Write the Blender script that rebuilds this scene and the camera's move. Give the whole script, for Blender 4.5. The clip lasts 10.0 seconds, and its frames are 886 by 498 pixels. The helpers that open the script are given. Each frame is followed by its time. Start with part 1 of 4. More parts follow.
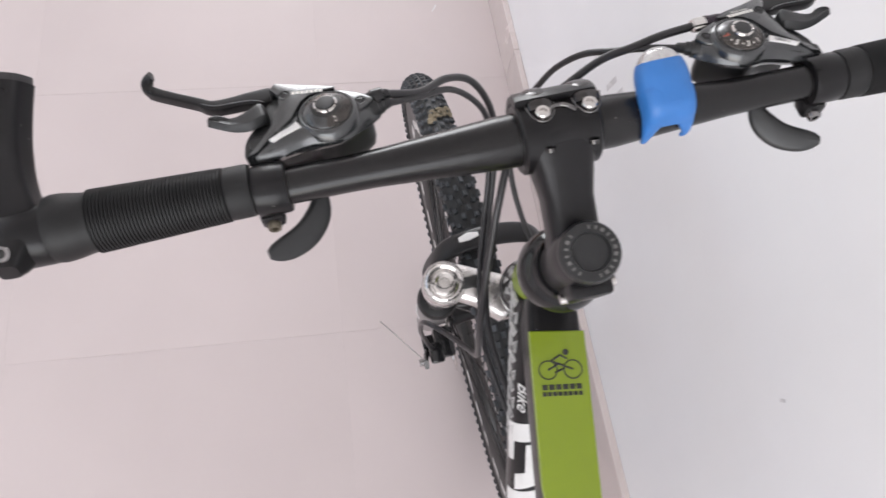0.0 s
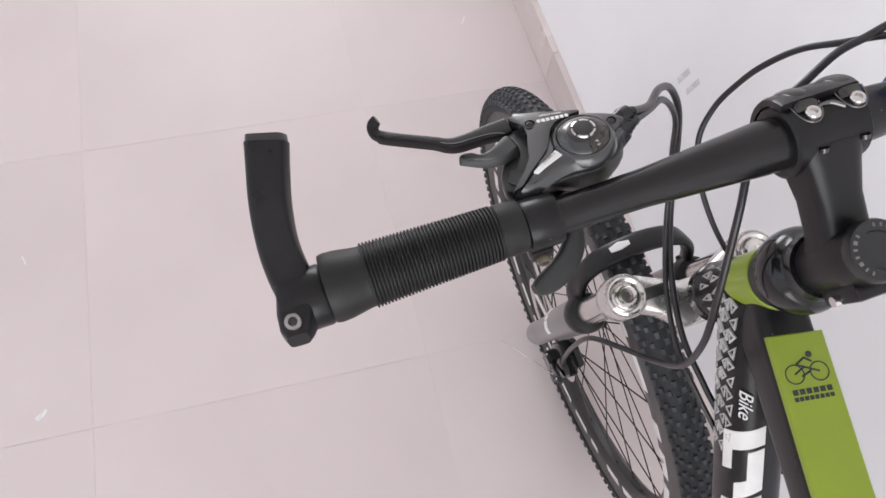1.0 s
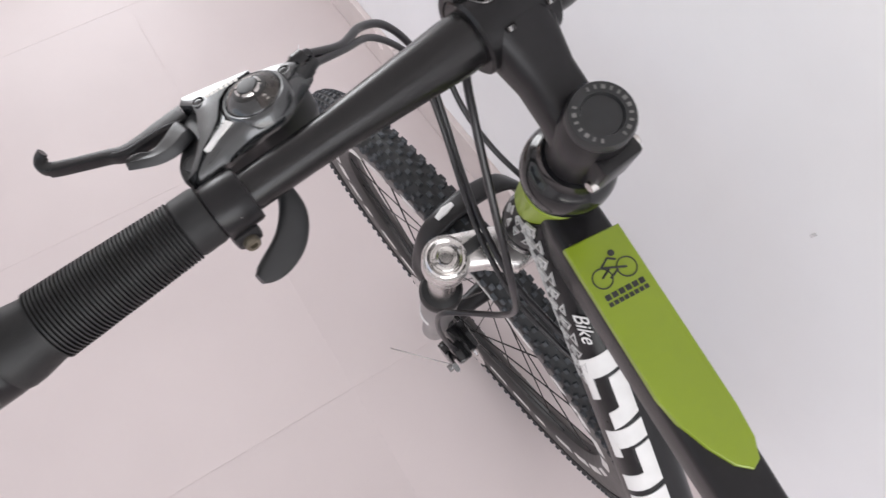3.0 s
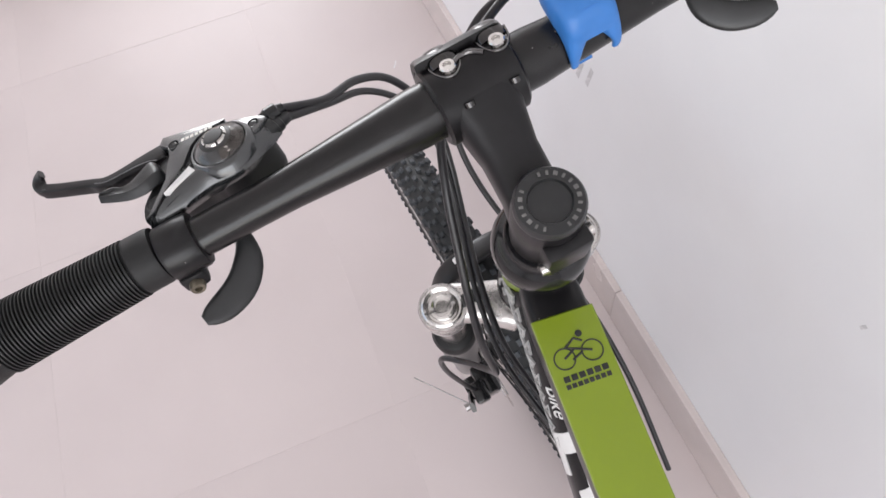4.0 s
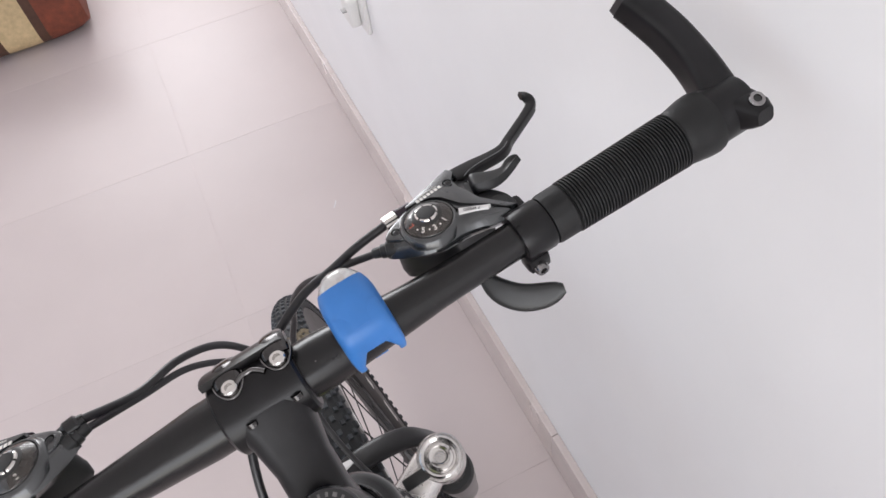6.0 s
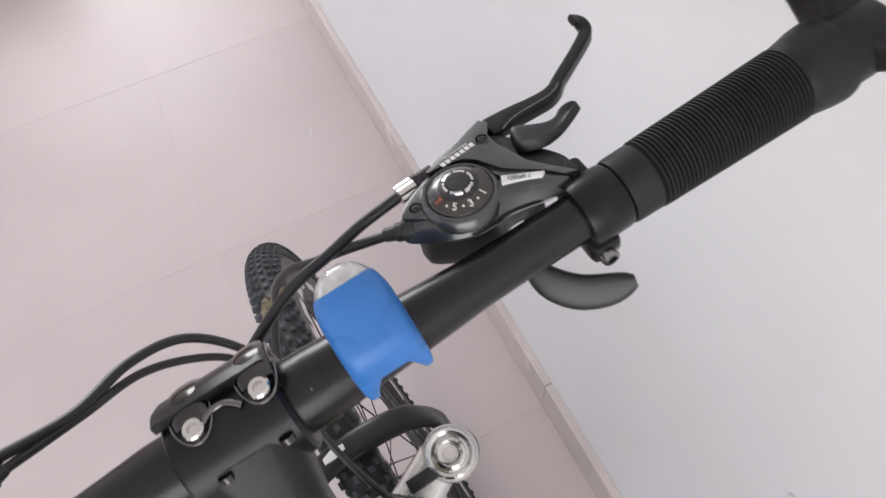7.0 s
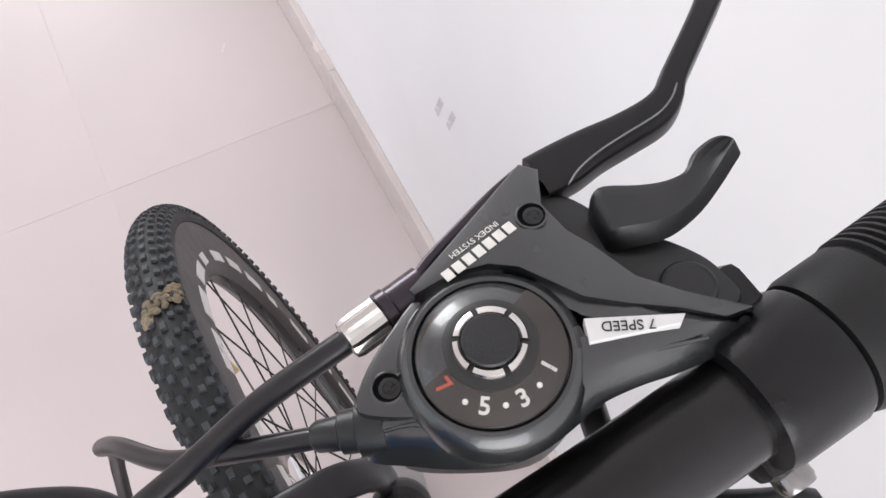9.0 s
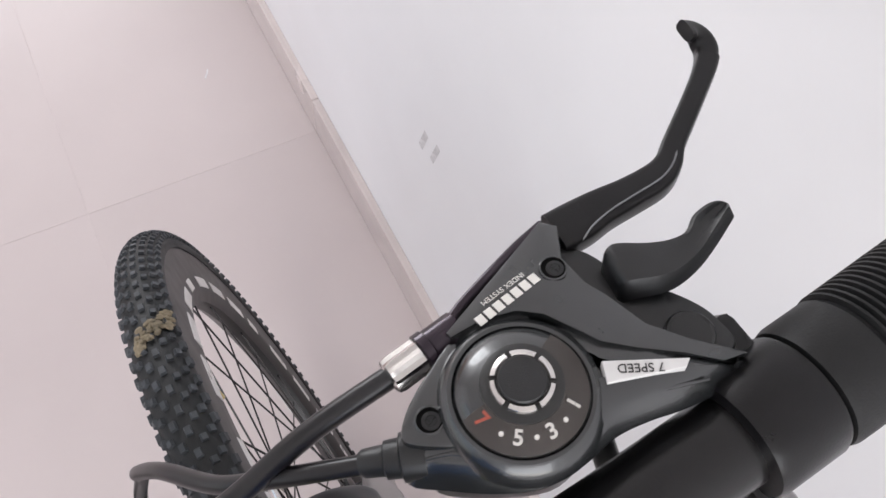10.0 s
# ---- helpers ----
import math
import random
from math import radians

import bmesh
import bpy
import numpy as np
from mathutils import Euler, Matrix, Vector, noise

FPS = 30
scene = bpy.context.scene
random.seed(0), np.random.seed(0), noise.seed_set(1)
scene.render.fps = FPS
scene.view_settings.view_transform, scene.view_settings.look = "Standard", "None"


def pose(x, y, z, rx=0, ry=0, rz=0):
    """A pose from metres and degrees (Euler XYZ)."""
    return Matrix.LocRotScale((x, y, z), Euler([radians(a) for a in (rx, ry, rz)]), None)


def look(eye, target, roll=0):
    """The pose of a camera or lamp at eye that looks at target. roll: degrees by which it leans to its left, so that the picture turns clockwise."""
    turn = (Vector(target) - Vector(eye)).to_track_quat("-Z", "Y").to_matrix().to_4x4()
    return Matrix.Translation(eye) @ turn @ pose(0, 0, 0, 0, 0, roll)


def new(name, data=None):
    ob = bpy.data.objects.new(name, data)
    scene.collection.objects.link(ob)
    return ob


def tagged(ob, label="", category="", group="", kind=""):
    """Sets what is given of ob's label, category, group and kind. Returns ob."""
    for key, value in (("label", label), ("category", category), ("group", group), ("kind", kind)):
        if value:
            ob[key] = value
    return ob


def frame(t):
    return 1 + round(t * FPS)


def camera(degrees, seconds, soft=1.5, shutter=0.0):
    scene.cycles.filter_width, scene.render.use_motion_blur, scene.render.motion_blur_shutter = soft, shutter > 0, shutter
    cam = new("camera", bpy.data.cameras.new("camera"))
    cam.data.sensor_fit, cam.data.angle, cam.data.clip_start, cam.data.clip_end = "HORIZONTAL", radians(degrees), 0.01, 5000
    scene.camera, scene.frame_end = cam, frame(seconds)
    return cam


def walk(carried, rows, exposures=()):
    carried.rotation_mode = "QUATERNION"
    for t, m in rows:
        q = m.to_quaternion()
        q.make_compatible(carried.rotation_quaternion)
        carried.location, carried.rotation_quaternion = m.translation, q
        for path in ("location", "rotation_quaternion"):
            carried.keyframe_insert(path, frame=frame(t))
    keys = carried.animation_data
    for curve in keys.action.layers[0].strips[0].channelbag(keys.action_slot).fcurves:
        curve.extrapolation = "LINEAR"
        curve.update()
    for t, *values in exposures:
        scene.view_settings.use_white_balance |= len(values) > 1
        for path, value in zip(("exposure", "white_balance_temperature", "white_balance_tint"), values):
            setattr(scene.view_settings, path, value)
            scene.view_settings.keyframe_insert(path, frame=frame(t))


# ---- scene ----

cam = camera(62.7, 10.0, soft=1.5, shutter=0.2)
ROWS = [
    (0, (0.0160, 0.1075, 1.3339), (0.1861, 0.5360, 0.4464), 14.82),
    (0.5, (-0.0728, 0.1331, 1.3217), (0.0597, 0.5601, 0.4273), 7.62),
    (1, (-0.1324, 0.1547, 1.3118), (0.0497, 0.5918, 0.4310), 9.26),
    (1.5, (-0.1501, 0.1559, 1.2940), (0.0601, 0.6165, 0.4316), 7.12),
    (2, (-0.1433, 0.1419, 1.2805), (0.1209, 0.5997, 0.4316), 6.34),
    (2.5, (-0.0970, 0.1235, 1.2802), (0.1789, 0.5755, 0.4319), 2.74),
    (3, (-0.0163, 0.1065, 1.2566), (0.2295, 0.5479, 0.3936), -3.46),
    (3.2, (0.0166, 0.0900, 1.2597), (0.2319, 0.5390, 0.3925), -4.92),
    (4.3, (0.0779, 0.0947, 1.2750), (0.1915, 0.6384, 0.4434), -9.47),
    (4.5, (0.0898, 0.1032, 1.2848), (0.2044, 0.6615, 0.4631), -8.72),
    (5, (0.1296, 0.1186, 1.3033), (0.2603, 0.7089, 0.5067), -9.24),
    (5.5, (0.1770, 0.1275, 1.3315), (0.3395, 0.7296, 0.5497), -10.11),
    (5.7, (0.1874, 0.1277, 1.3311), (0.3731, 0.7323, 0.5565), -9.56),
    (6.8, (0.2084, 0.1775, 1.2837), (0.3897, 0.7103, 0.4571), -8.32),
    (7, (0.2032, 0.2170, 1.2635), (0.3867, 0.7236, 0.4210), -7.35),
    (7.5, (0.2194, 0.3016, 1.1805), (0.4046, 0.7822, 0.3233), -9.02),
    (8, (0.2416, 0.3426, 1.1500), (0.4551, 0.7451, 0.2598), -1.02),
    (8.5, (0.2444, 0.3540, 1.1473), (0.4675, 0.7307, 0.2482), 2.15),
    (9, (0.2439, 0.3520, 1.1509), (0.4689, 0.7196, 0.2486), 4.15),
    (9.5, (0.2480, 0.3583, 1.1597), (0.5029, 0.7284, 0.2664), 5.99),
    (10, (0.2297, 0.3553, 1.1685), (0.5044, 0.7334, 0.2844), 9.28),
]
walk(cam, [(t, look(eye, target, roll)) for t, eye, target, roll in ROWS], exposures=[(0.0, 0.15, 6500, 10), (3.0, 0.14, 6500, 10), (4.5, 0.11, 6500, 10), (5.5, 0.03, 6500, 10), (7.0, -0.03, 6500, 10), (8.0, 0.24, 6500, 10), (9.0, 0.32, 6500, 10), (10.0, 0.14, 6500, 10)])

# ---- light ----
WALL_X, LEFT_X, BACK_Y, FRONT_Y, CEIL = 0.502, -2.55, -1.81, 4.19, 2.75
world = bpy.data.worlds.new("sky")
scene.world = world
world.use_nodes = True
_sky = world.node_tree.nodes.new("ShaderNodeTexSky")
_sky.sky_type, _sky.sun_disc = "NISHITA", False
_sky.sun_elevation, _sky.sun_rotation = radians(40), radians(200)
_bg = world.node_tree.nodes["Background"]
_bg.inputs["Strength"].default_value = 0.12
world.node_tree.links.new(_sky.outputs[0], _bg.inputs["Color"])


def window_light(name, m, w, h, watts, colour):
    la = bpy.data.lights.new(name, "AREA")
    la.shape, la.size, la.size_y, la.energy, la.color = "RECTANGLE", w, h, watts, colour
    ob = new(name, la)
    ob.matrix_world = m
    return ob


window_light("daylight_front", look((-0.2, FRONT_Y + 0.02, 1.55), (-0.2, 0, 1.35)), 1.3, 1.4, 54, (0.945, 0.94, 0.957))
# fill light from the side and from behind, through added, unseen windows
window_light("fill_light_side", look((LEFT_X - 0.02, 1.1, 1.5), (0, 1.1, 1.35)), 2.8, 1.7, 9, (0.945, 0.94, 0.957))
window_light("fill_light_back", look((-0.85, BACK_Y - 0.02, 1.55), (-0.85, 2, 1.45)), 2.2, 1.6, 42, (0.945, 0.94, 0.957))


# ---- materials ----
def material(name, base, rough=0.5, metal=0.0, vary=0.12, scale=40.0, bump=0.0, bump_scale=300.0, coat=0.0, tint=None, spread=0.0, spec=0.5, dust=0.0):
    m = bpy.data.materials.new(name)
    m.use_nodes = True
    nt = m.node_tree
    n, l = nt.nodes, nt.links
    b = n["Principled BSDF"]
    b.inputs["Metallic"].default_value = metal
    b.inputs["Coat Weight"].default_value = coat
    b.inputs["Coat Roughness"].default_value = 0.12
    b.inputs["Specular IOR Level"].default_value = spec
    tc = n.new("ShaderNodeTexCoord")
    big = n.new("ShaderNodeTexNoise")
    big.inputs["Scale"].default_value = scale * 0.15
    big.inputs["Detail"].default_value = 4
    fine = n.new("ShaderNodeTexNoise")
    fine.inputs["Scale"].default_value = scale
    fine.inputs["Detail"].default_value = 6
    l.new(tc.outputs["Object"], big.inputs["Vector"])
    l.new(tc.outputs["Object"], fine.inputs["Vector"])
    mix = n.new("ShaderNodeMath")
    mix.operation = "ADD"
    l.new(big.outputs["Fac"], mix.inputs[0])
    l.new(fine.outputs["Fac"], mix.inputs[1])
    half = n.new("ShaderNodeMath")
    half.operation = "MULTIPLY"
    half.inputs[1].default_value = 0.5
    l.new(mix.outputs[0], half.inputs[0])
    ramp = n.new("ShaderNodeValToRGB")
    lo = [c * (1 - vary) for c in base]
    hi = [min(1, c * (1 + vary)) for c in (tint or base)]
    ramp.color_ramp.elements[0].position, ramp.color_ramp.elements[0].color = 0.35, (*lo, 1)
    ramp.color_ramp.elements[1].position, ramp.color_ramp.elements[1].color = 0.65, (*hi, 1)
    l.new(half.outputs[0], ramp.inputs[0])
    out = ramp.outputs[0]
    if spread:
        info = n.new("ShaderNodeObjectInfo")
        hsv = n.new("ShaderNodeHueSaturation")
        mr = n.new("ShaderNodeMapRange")
        mr.inputs["To Min"].default_value, mr.inputs["To Max"].default_value = 1 - spread, 1 + spread
        l.new(info.outputs["Random"], mr.inputs["Value"])
        l.new(mr.outputs[0], hsv.inputs["Value"])
        l.new(out, hsv.inputs["Color"])
        out = hsv.outputs[0]
    if dust:
        # sparse pale specks of lint and dust
        vo = n.new("ShaderNodeTexVoronoi")
        vo.inputs["Scale"].default_value = 150
        l.new(tc.outputs["Object"], vo.inputs["Vector"])
        near = n.new("ShaderNodeMath")
        near.operation = "LESS_THAN"
        near.inputs[1].default_value = 0.055
        l.new(vo.outputs["Distance"], near.inputs[0])
        sep = n.new("ShaderNodeSeparateColor")
        l.new(vo.outputs["Color"], sep.inputs[0])
        some = n.new("ShaderNodeMath")
        some.operation = "GREATER_THAN"
        some.inputs[1].default_value = 1 - dust
        l.new(sep.outputs[0], some.inputs[0])
        both = n.new("ShaderNodeMath")
        both.operation = "MULTIPLY"
        l.new(near.outputs[0], both.inputs[0])
        l.new(some.outputs[0], both.inputs[1])
        mx = n.new("ShaderNodeMix")
        mx.data_type = "RGBA"
        mx.inputs["B"].default_value = (0.22, 0.21, 0.20, 1)
        l.new(both.outputs[0], mx.inputs["Factor"])
        l.new(out, mx.inputs["A"])
        out = mx.outputs["Result"]
    l.new(out, b.inputs["Base Color"])
    rr = n.new("ShaderNodeMapRange")
    rr.inputs["From Min"].default_value, rr.inputs["From Max"].default_value = 0.3, 0.7
    rr.inputs["To Min"].default_value, rr.inputs["To Max"].default_value = max(0.02, rough * 0.85), min(1, rough * 1.15)
    l.new(half.outputs[0], rr.inputs["Value"])
    l.new(rr.outputs[0], b.inputs["Roughness"])
    if bump:
        bn = n.new("ShaderNodeTexNoise")
        bn.inputs["Scale"].default_value = bump_scale
        bn.inputs["Detail"].default_value = 3
        l.new(tc.outputs["Object"], bn.inputs["Vector"])
        bu = n.new("ShaderNodeBump")
        bu.inputs["Strength"].default_value = bump
        bu.inputs["Distance"].default_value = 0.002
        l.new(bn.outputs["Fac"], bu.inputs["Height"])
        l.new(bu.outputs[0], b.inputs["Normal"])
    return m


TILE = material("polished_tile", (0.565, 0.496, 0.490), 0.36, vary=0.022, scale=3, tint=(0.59, 0.520, 0.513), spread=0.012, bump=0.015, bump_scale=9, spec=0.22)
GROUT = material("tile_grout", (0.575, 0.507, 0.50), 0.8, vary=0.12, scale=60)
SKIRT = material("skirting_tile", (0.60, 0.53, 0.51), 0.25, vary=0.06, scale=14, spread=0.03)
PAINT = material("white_wall_paint", (0.865, 0.86, 0.87), 0.55, vary=0.025, scale=6, bump=0.10, bump_scale=70)
CEILING = material("white_ceiling_paint", (0.80, 0.79, 0.78), 0.9, vary=0.02, scale=8)
SMUDGE = material("grey_scuff", (0.66, 0.645, 0.65), 0.8, vary=0.2, scale=200)
FRAME_WHITE = material("white_window_paint", (0.78, 0.77, 0.75), 0.4, vary=0.03, scale=20)
SATIN = material("satin_black_paint", (0.0075, 0.007, 0.008), 0.31, vary=0.25, scale=120, bump=0.05, bump_scale=2200, spec=0.32, dust=0.06)
BARBLACK = material("black_bar_paint", (0.0075, 0.007, 0.0075), 0.24, vary=0.12, scale=150, bump=0.05, bump_scale=2400, spec=0.42, dust=0.06)
GLOSS = material("gloss_black_paint", (0.007, 0.007, 0.008), 0.16, vary=0.2, scale=60, coat=0.15, spec=0.4)
PLASTIC = material("grained_black_plastic", (0.0145, 0.015, 0.016), 0.36, vary=0.2, scale=150, bump=0.09, bump_scale=3200, spec=0.5, dust=0.06)
SHELL = material("dark_grey_shell", (0.027, 0.029, 0.031), 0.25, vary=0.15, scale=200, bump=0.10, bump_scale=2600, metal=0.35, spec=0.8, coat=0.8, dust=0.03)
RUBBER = material("black_rubber", (0.0095, 0.0095, 0.010), 0.52, vary=0.3, scale=160, bump=0.10, bump_scale=2000, spec=0.36, dust=0.10)
TYRE = material("tyre_rubber", (0.0172, 0.0187, 0.0211), 0.6, vary=0.35, scale=60, tint=(0.052, 0.057, 0.064), bump=0.2, bump_scale=900, spec=0.4)
SIDEWALL = material("tyre_sidewall_rubber", (0.012, 0.013, 0.014), 0.6, vary=0.3, scale=40, bump=0.1, bump_scale=600, spec=0.4)
CABLE = material("cable_housing", (0.011, 0.010, 0.012), 0.34, vary=0.2, scale=90)
CHROME = material("polished_steel", (0.62, 0.60, 0.58), 0.16, metal=1.0, vary=0.12, scale=120)
CAST = material("silver_cast_alloy", (0.60, 0.58, 0.565), 0.26, metal=0.9, vary=0.28, scale=70, bump=0.08, bump_scale=400)
DARKCHROME = material("dark_chrome", (0.30, 0.29, 0.29), 0.20, metal=1.0, vary=0.25, scale=120)
LEGGREY = material("grey_fork_paint", (0.20, 0.19, 0.19), 0.35, metal=0.3, vary=0.12, scale=80)
LIME = material("lime_green_paint", (0.1974, 0.2709, 0.0072), 0.36, vary=0.05, scale=30, coat=0.25)
DECAL_WHITE = material("white_decal", (0.72, 0.71, 0.70), 0.4, vary=0.06, scale=80)
EDGE_HIGHLIGHT = material("painted_edge_highlight", (0.20, 0.20, 0.21), 0.35, vary=0.3, scale=200, spec=0.5)
HOLE_SHADE = material("recess_shade_black", (0.004, 0.004, 0.004), 0.9, vary=0.1, scale=80, spec=0.05)
DECAL_BLACK = material("black_decal", (0.02, 0.02, 0.02), 0.45, vary=0.2, scale=80)
DECAL_GREY = material("pale_grey_print", (0.45, 0.44, 0.43), 0.45, vary=0.1, scale=90)
PATTERN = material("pale_pattern_print", (0.46, 0.455, 0.45), 0.4, vary=0.35, scale=400)
FAINT = material("worn_grey_print", (0.13, 0.126, 0.122), 0.5, vary=0.4, scale=300)
RED = material("red_print", (0.55, 0.09, 0.05), 0.45, vary=0.1, scale=90)
DIALGREY = material("grey_dial_face", (0.020, 0.016, 0.014), 0.3, vary=0.3, scale=120)
RIMBLACK = material("black_rim", (0.014, 0.0135, 0.0135), 0.4, vary=0.2, scale=60)
RIMSILVER = material("silver_rim_print", (0.68, 0.67, 0.655), 0.30, metal=0.15, vary=0.1, scale=60)
SILICONE = material("blue_silicone", (0.034, 0.165, 0.47), 0.42, vary=0.05, scale=60, tint=(0.038, 0.175, 0.50))
RUST = material("rust_red_cloth", (0.185, 0.050, 0.028), 0.85, vary=0.35, scale=60, bump=0.4, bump_scale=200)
CREAM = material("cream_cloth", (0.55, 0.42, 0.24), 0.85, vary=0.2, scale=60, bump=0.4, bump_scale=200)
UMBER = material("dark_brown_cloth", (0.085, 0.042, 0.028), 0.85, vary=0.3, scale=60, bump=0.4, bump_scale=200)
MUD = material("dried_mud", (0.20, 0.165, 0.11), 0.9, vary=0.4, scale=300)
PURPLE = material("purple_tinted_gloss", (0.040, 0.030, 0.040), 0.16, metal=0.5, vary=0.2, scale=100)
DULLBRASS = material("tarnished_brass", (0.17, 0.15, 0.115), 0.4, metal=0.8, vary=0.3, scale=200)
BRASS = material("brass", (0.55, 0.42, 0.20), 0.3, metal=1.0, vary=0.15, scale=120)


def clear_plastic(name, tint, rough):
    m = material(name, tint, rough, vary=0.02)
    b = m.node_tree.nodes["Principled BSDF"]
    b.inputs["Transmission Weight"].default_value = 0.92
    b.inputs["IOR"].default_value = 1.45
    return m


CLEAR = clear_plastic("clear_plastic", (0.95, 0.95, 0.95), 0.06)
SMOKECHROME = material("smoked_chrome", (0.15, 0.145, 0.145), 0.20, metal=1.0, vary=0.25, scale=150)
BLACKCHROME = material("black_chrome", (0.075, 0.072, 0.072), 0.16, metal=1.0, vary=0.3, scale=150)
PLUG = material("dark_plastic_plug", (0.028, 0.026, 0.028), 0.3, vary=0.2, scale=150)
SPARKLE = material("faceted_reflector", (0.78, 0.77, 0.76), 0.16, metal=0.8, vary=0.15, scale=500, bump=0.4, bump_scale=230)
PRINT_WHITE = material("white_number_print", (0.80, 0.78, 0.74), 0.5, vary=0.05, scale=90)
GLAZE = material("thin_clear_window", (0.16, 0.14, 0.13), 0.10, vary=0.02)
GLAZE.node_tree.nodes["Principled BSDF"].inputs["Alpha"].default_value = 0.16


# ---- mesh helpers ----
def V(*a):
    return Vector(a)


def finish(name, bm, mat, parent=None, label="", smooth=35):
    bmesh.ops.recalc_face_normals(bm, faces=bm.faces)
    me = bpy.data.meshes.new(name)
    bm.to_mesh(me)
    bm.free()
    if smooth:
        me.shade_smooth()
        me.set_sharp_from_angle(angle=radians(smooth))
    for m in (mat if isinstance(mat, (list, tuple)) else [mat]):
        me.materials.append(m)
    ob = new(name, me)
    if parent is not None:
        ob.parent = parent
    if label:
        tagged(ob, label)
    return ob


def part(name, bm, mat, parent, label="", smooth=35):
    return finish(name, bm, mat, parent, label, smooth)


def empty(name, m=None):
    ob = new(name)
    ob.empty_display_size = 0.05
    if m is not None:
        ob.matrix_world = m
    return ob


def moved(bm, m):
    bmesh.ops.transform(bm, matrix=m, verts=bm.verts)
    return bm


def add(bm, other):
    me = bpy.data.meshes.new("tmp")
    other.to_mesh(me)
    other.free()
    bm.from_mesh(me)
    bpy.data.meshes.remove(me)
    return bm


def box(sx, sy, sz, bevel=0.0, segs=2, at=(0, 0, 0)):
    bm = bmesh.new()
    bmesh.ops.create_cube(bm, size=1.0)
    bmesh.ops.scale(bm, vec=(sx, sy, sz), verts=bm.verts)
    if bevel:
        bmesh.ops.bevel(bm, geom=bm.edges[:], offset=bevel, segments=segs, profile=0.5, affect="EDGES")
    bmesh.ops.translate(bm, vec=at, verts=bm.verts)
    return bm


def skin(rings, close=True, caps=True):
    bm = bmesh.new()
    vs = [[bm.verts.new(p) for p in r] for r in rings]
    n = len(rings[0])
    for a, b in zip(vs, vs[1:]):
        for i in range(n if close else n - 1):
            j = (i + 1) % n
            bm.faces.new((a[i], a[j], b[j], b[i]))
    if caps and close:
        bm.faces.new(vs[0][::-1])
        bm.faces.new(vs[-1])
    return bm


def frames(pts):
    """Points, tangents and two normals along a line, without twist."""
    pts = [Vector(p) for p in pts]
    tans = []
    for i in range(len(pts)):
        d = pts[min(i + 1, len(pts) - 1)] - pts[max(i - 1, 0)]
        tans.append(d.normalized())
    n = tans[0].orthogonal().normalized()
    out = []
    for p, t in zip(pts, tans):
        n = (n - t * n.dot(t)).normalized()
        out.append((p, t, n, t.cross(n)))
    return out


def spline(pts, steps=8):
    pts = [Vector(p) for p in pts]
    e = [2 * pts[0] - pts[1]] + pts + [2 * pts[-1] - pts[-2]]
    out = []
    for i in range(1, len(e) - 2):
        a, b, c, d = e[i - 1:i + 3]
        for k in range(steps):
            t = k / steps
            out.append(0.5 * (2 * b + (c - a) * t + (2 * a - 5 * b + 4 * c - d) * t * t + (3 * b - a - 3 * c + d) * t ** 3))
    return out + [pts[-1]]


def tube(pts, r, segs=14, caps=True):
    n = len(pts)
    rs = r if isinstance(r, (list, tuple)) else [r] * n
    rings = [[p + rad * (math.cos(a) * u + math.sin(a) * v) for a in (2 * math.pi * k / segs for k in range(segs))]
             for (p, t, u, v), rad in zip(frames(pts), rs)]
    return skin(rings, caps=caps)


def lathe(profile, segs=32, axis="z", caps=True):
    """profile: (radius, height) pairs turned about an axis through the origin."""
    rings = []
    for r, h in profile:
        ring = []
        for k in range(segs):
            a = 2 * math.pi * k / segs
            c, s = r * math.cos(a), r * math.sin(a)
            ring.append({"z": (c, s, h), "x": (h, c, s), "y": (s, h, c)}[axis])
        rings.append(ring)
    return skin(rings, caps=caps)


def sections(path, sizes, up=(0, 0, 1), power=4.0, segs=28):
    """A body of rounded-rectangle sections along a path; sizes are (width, height)."""
    pts = [Vector(p) for p in path]
    rings = []
    for i, p in enumerate(pts):
        t = (pts[min(i + 1, len(pts) - 1)] - pts[max(i - 1, 0)]).normalized()
        side = t.cross(Vector(up)).normalized()
        top = side.cross(t)
        w, h = sizes[i]
        ring = []
        for k in range(segs):
            a = 2 * math.pi * k / segs
            c, s = math.cos(a), math.sin(a)
            e = 2.0 / power
            ring.append(p + side * (0.5 * w * math.copysign(abs(c) ** e, c)) + top * (0.5 * h * math.copysign(abs(s) ** e, s)))
        rings.append(ring)
    return skin(rings)


def round_outline(pts, steps=5):
    """A smooth closed outline through plan points."""
    p = [Vector((*q, 0)) for q in pts]
    n = len(p)
    out = []
    for i in range(n):
        a, b, c, d = p[i - 1], p[i], p[(i + 1) % n], p[(i + 2) % n]
        for k in range(steps):
            t = k / steps
            q = 0.5 * (2 * b + (c - a) * t + (2 * a - 5 * b + 4 * c - d) * t * t + (3 * b - a - 3 * c + d) * t ** 3)
            out.append((q.x, q.y))
    return out


def slab(outline, levels):
    """A body from a plan outline; levels are (height, inset) from below upwards."""
    pts = [Vector(q) for q in outline]
    n = len(pts)
    area = sum(pts[i].x * pts[(i + 1) % n].y - pts[(i + 1) % n].x * pts[i].y for i in range(n))
    if area < 0:
        pts.reverse()
    nor = []
    for i in range(n):
        d = (pts[(i + 1) % n] - pts[i - 1]).normalized()
        nor.append(Vector((-d.y, d.x)))
    rings = [[(*(pts[i] + nor[i] * inset), h) for i in range(n)] for h, inset in levels]
    return skin(rings)


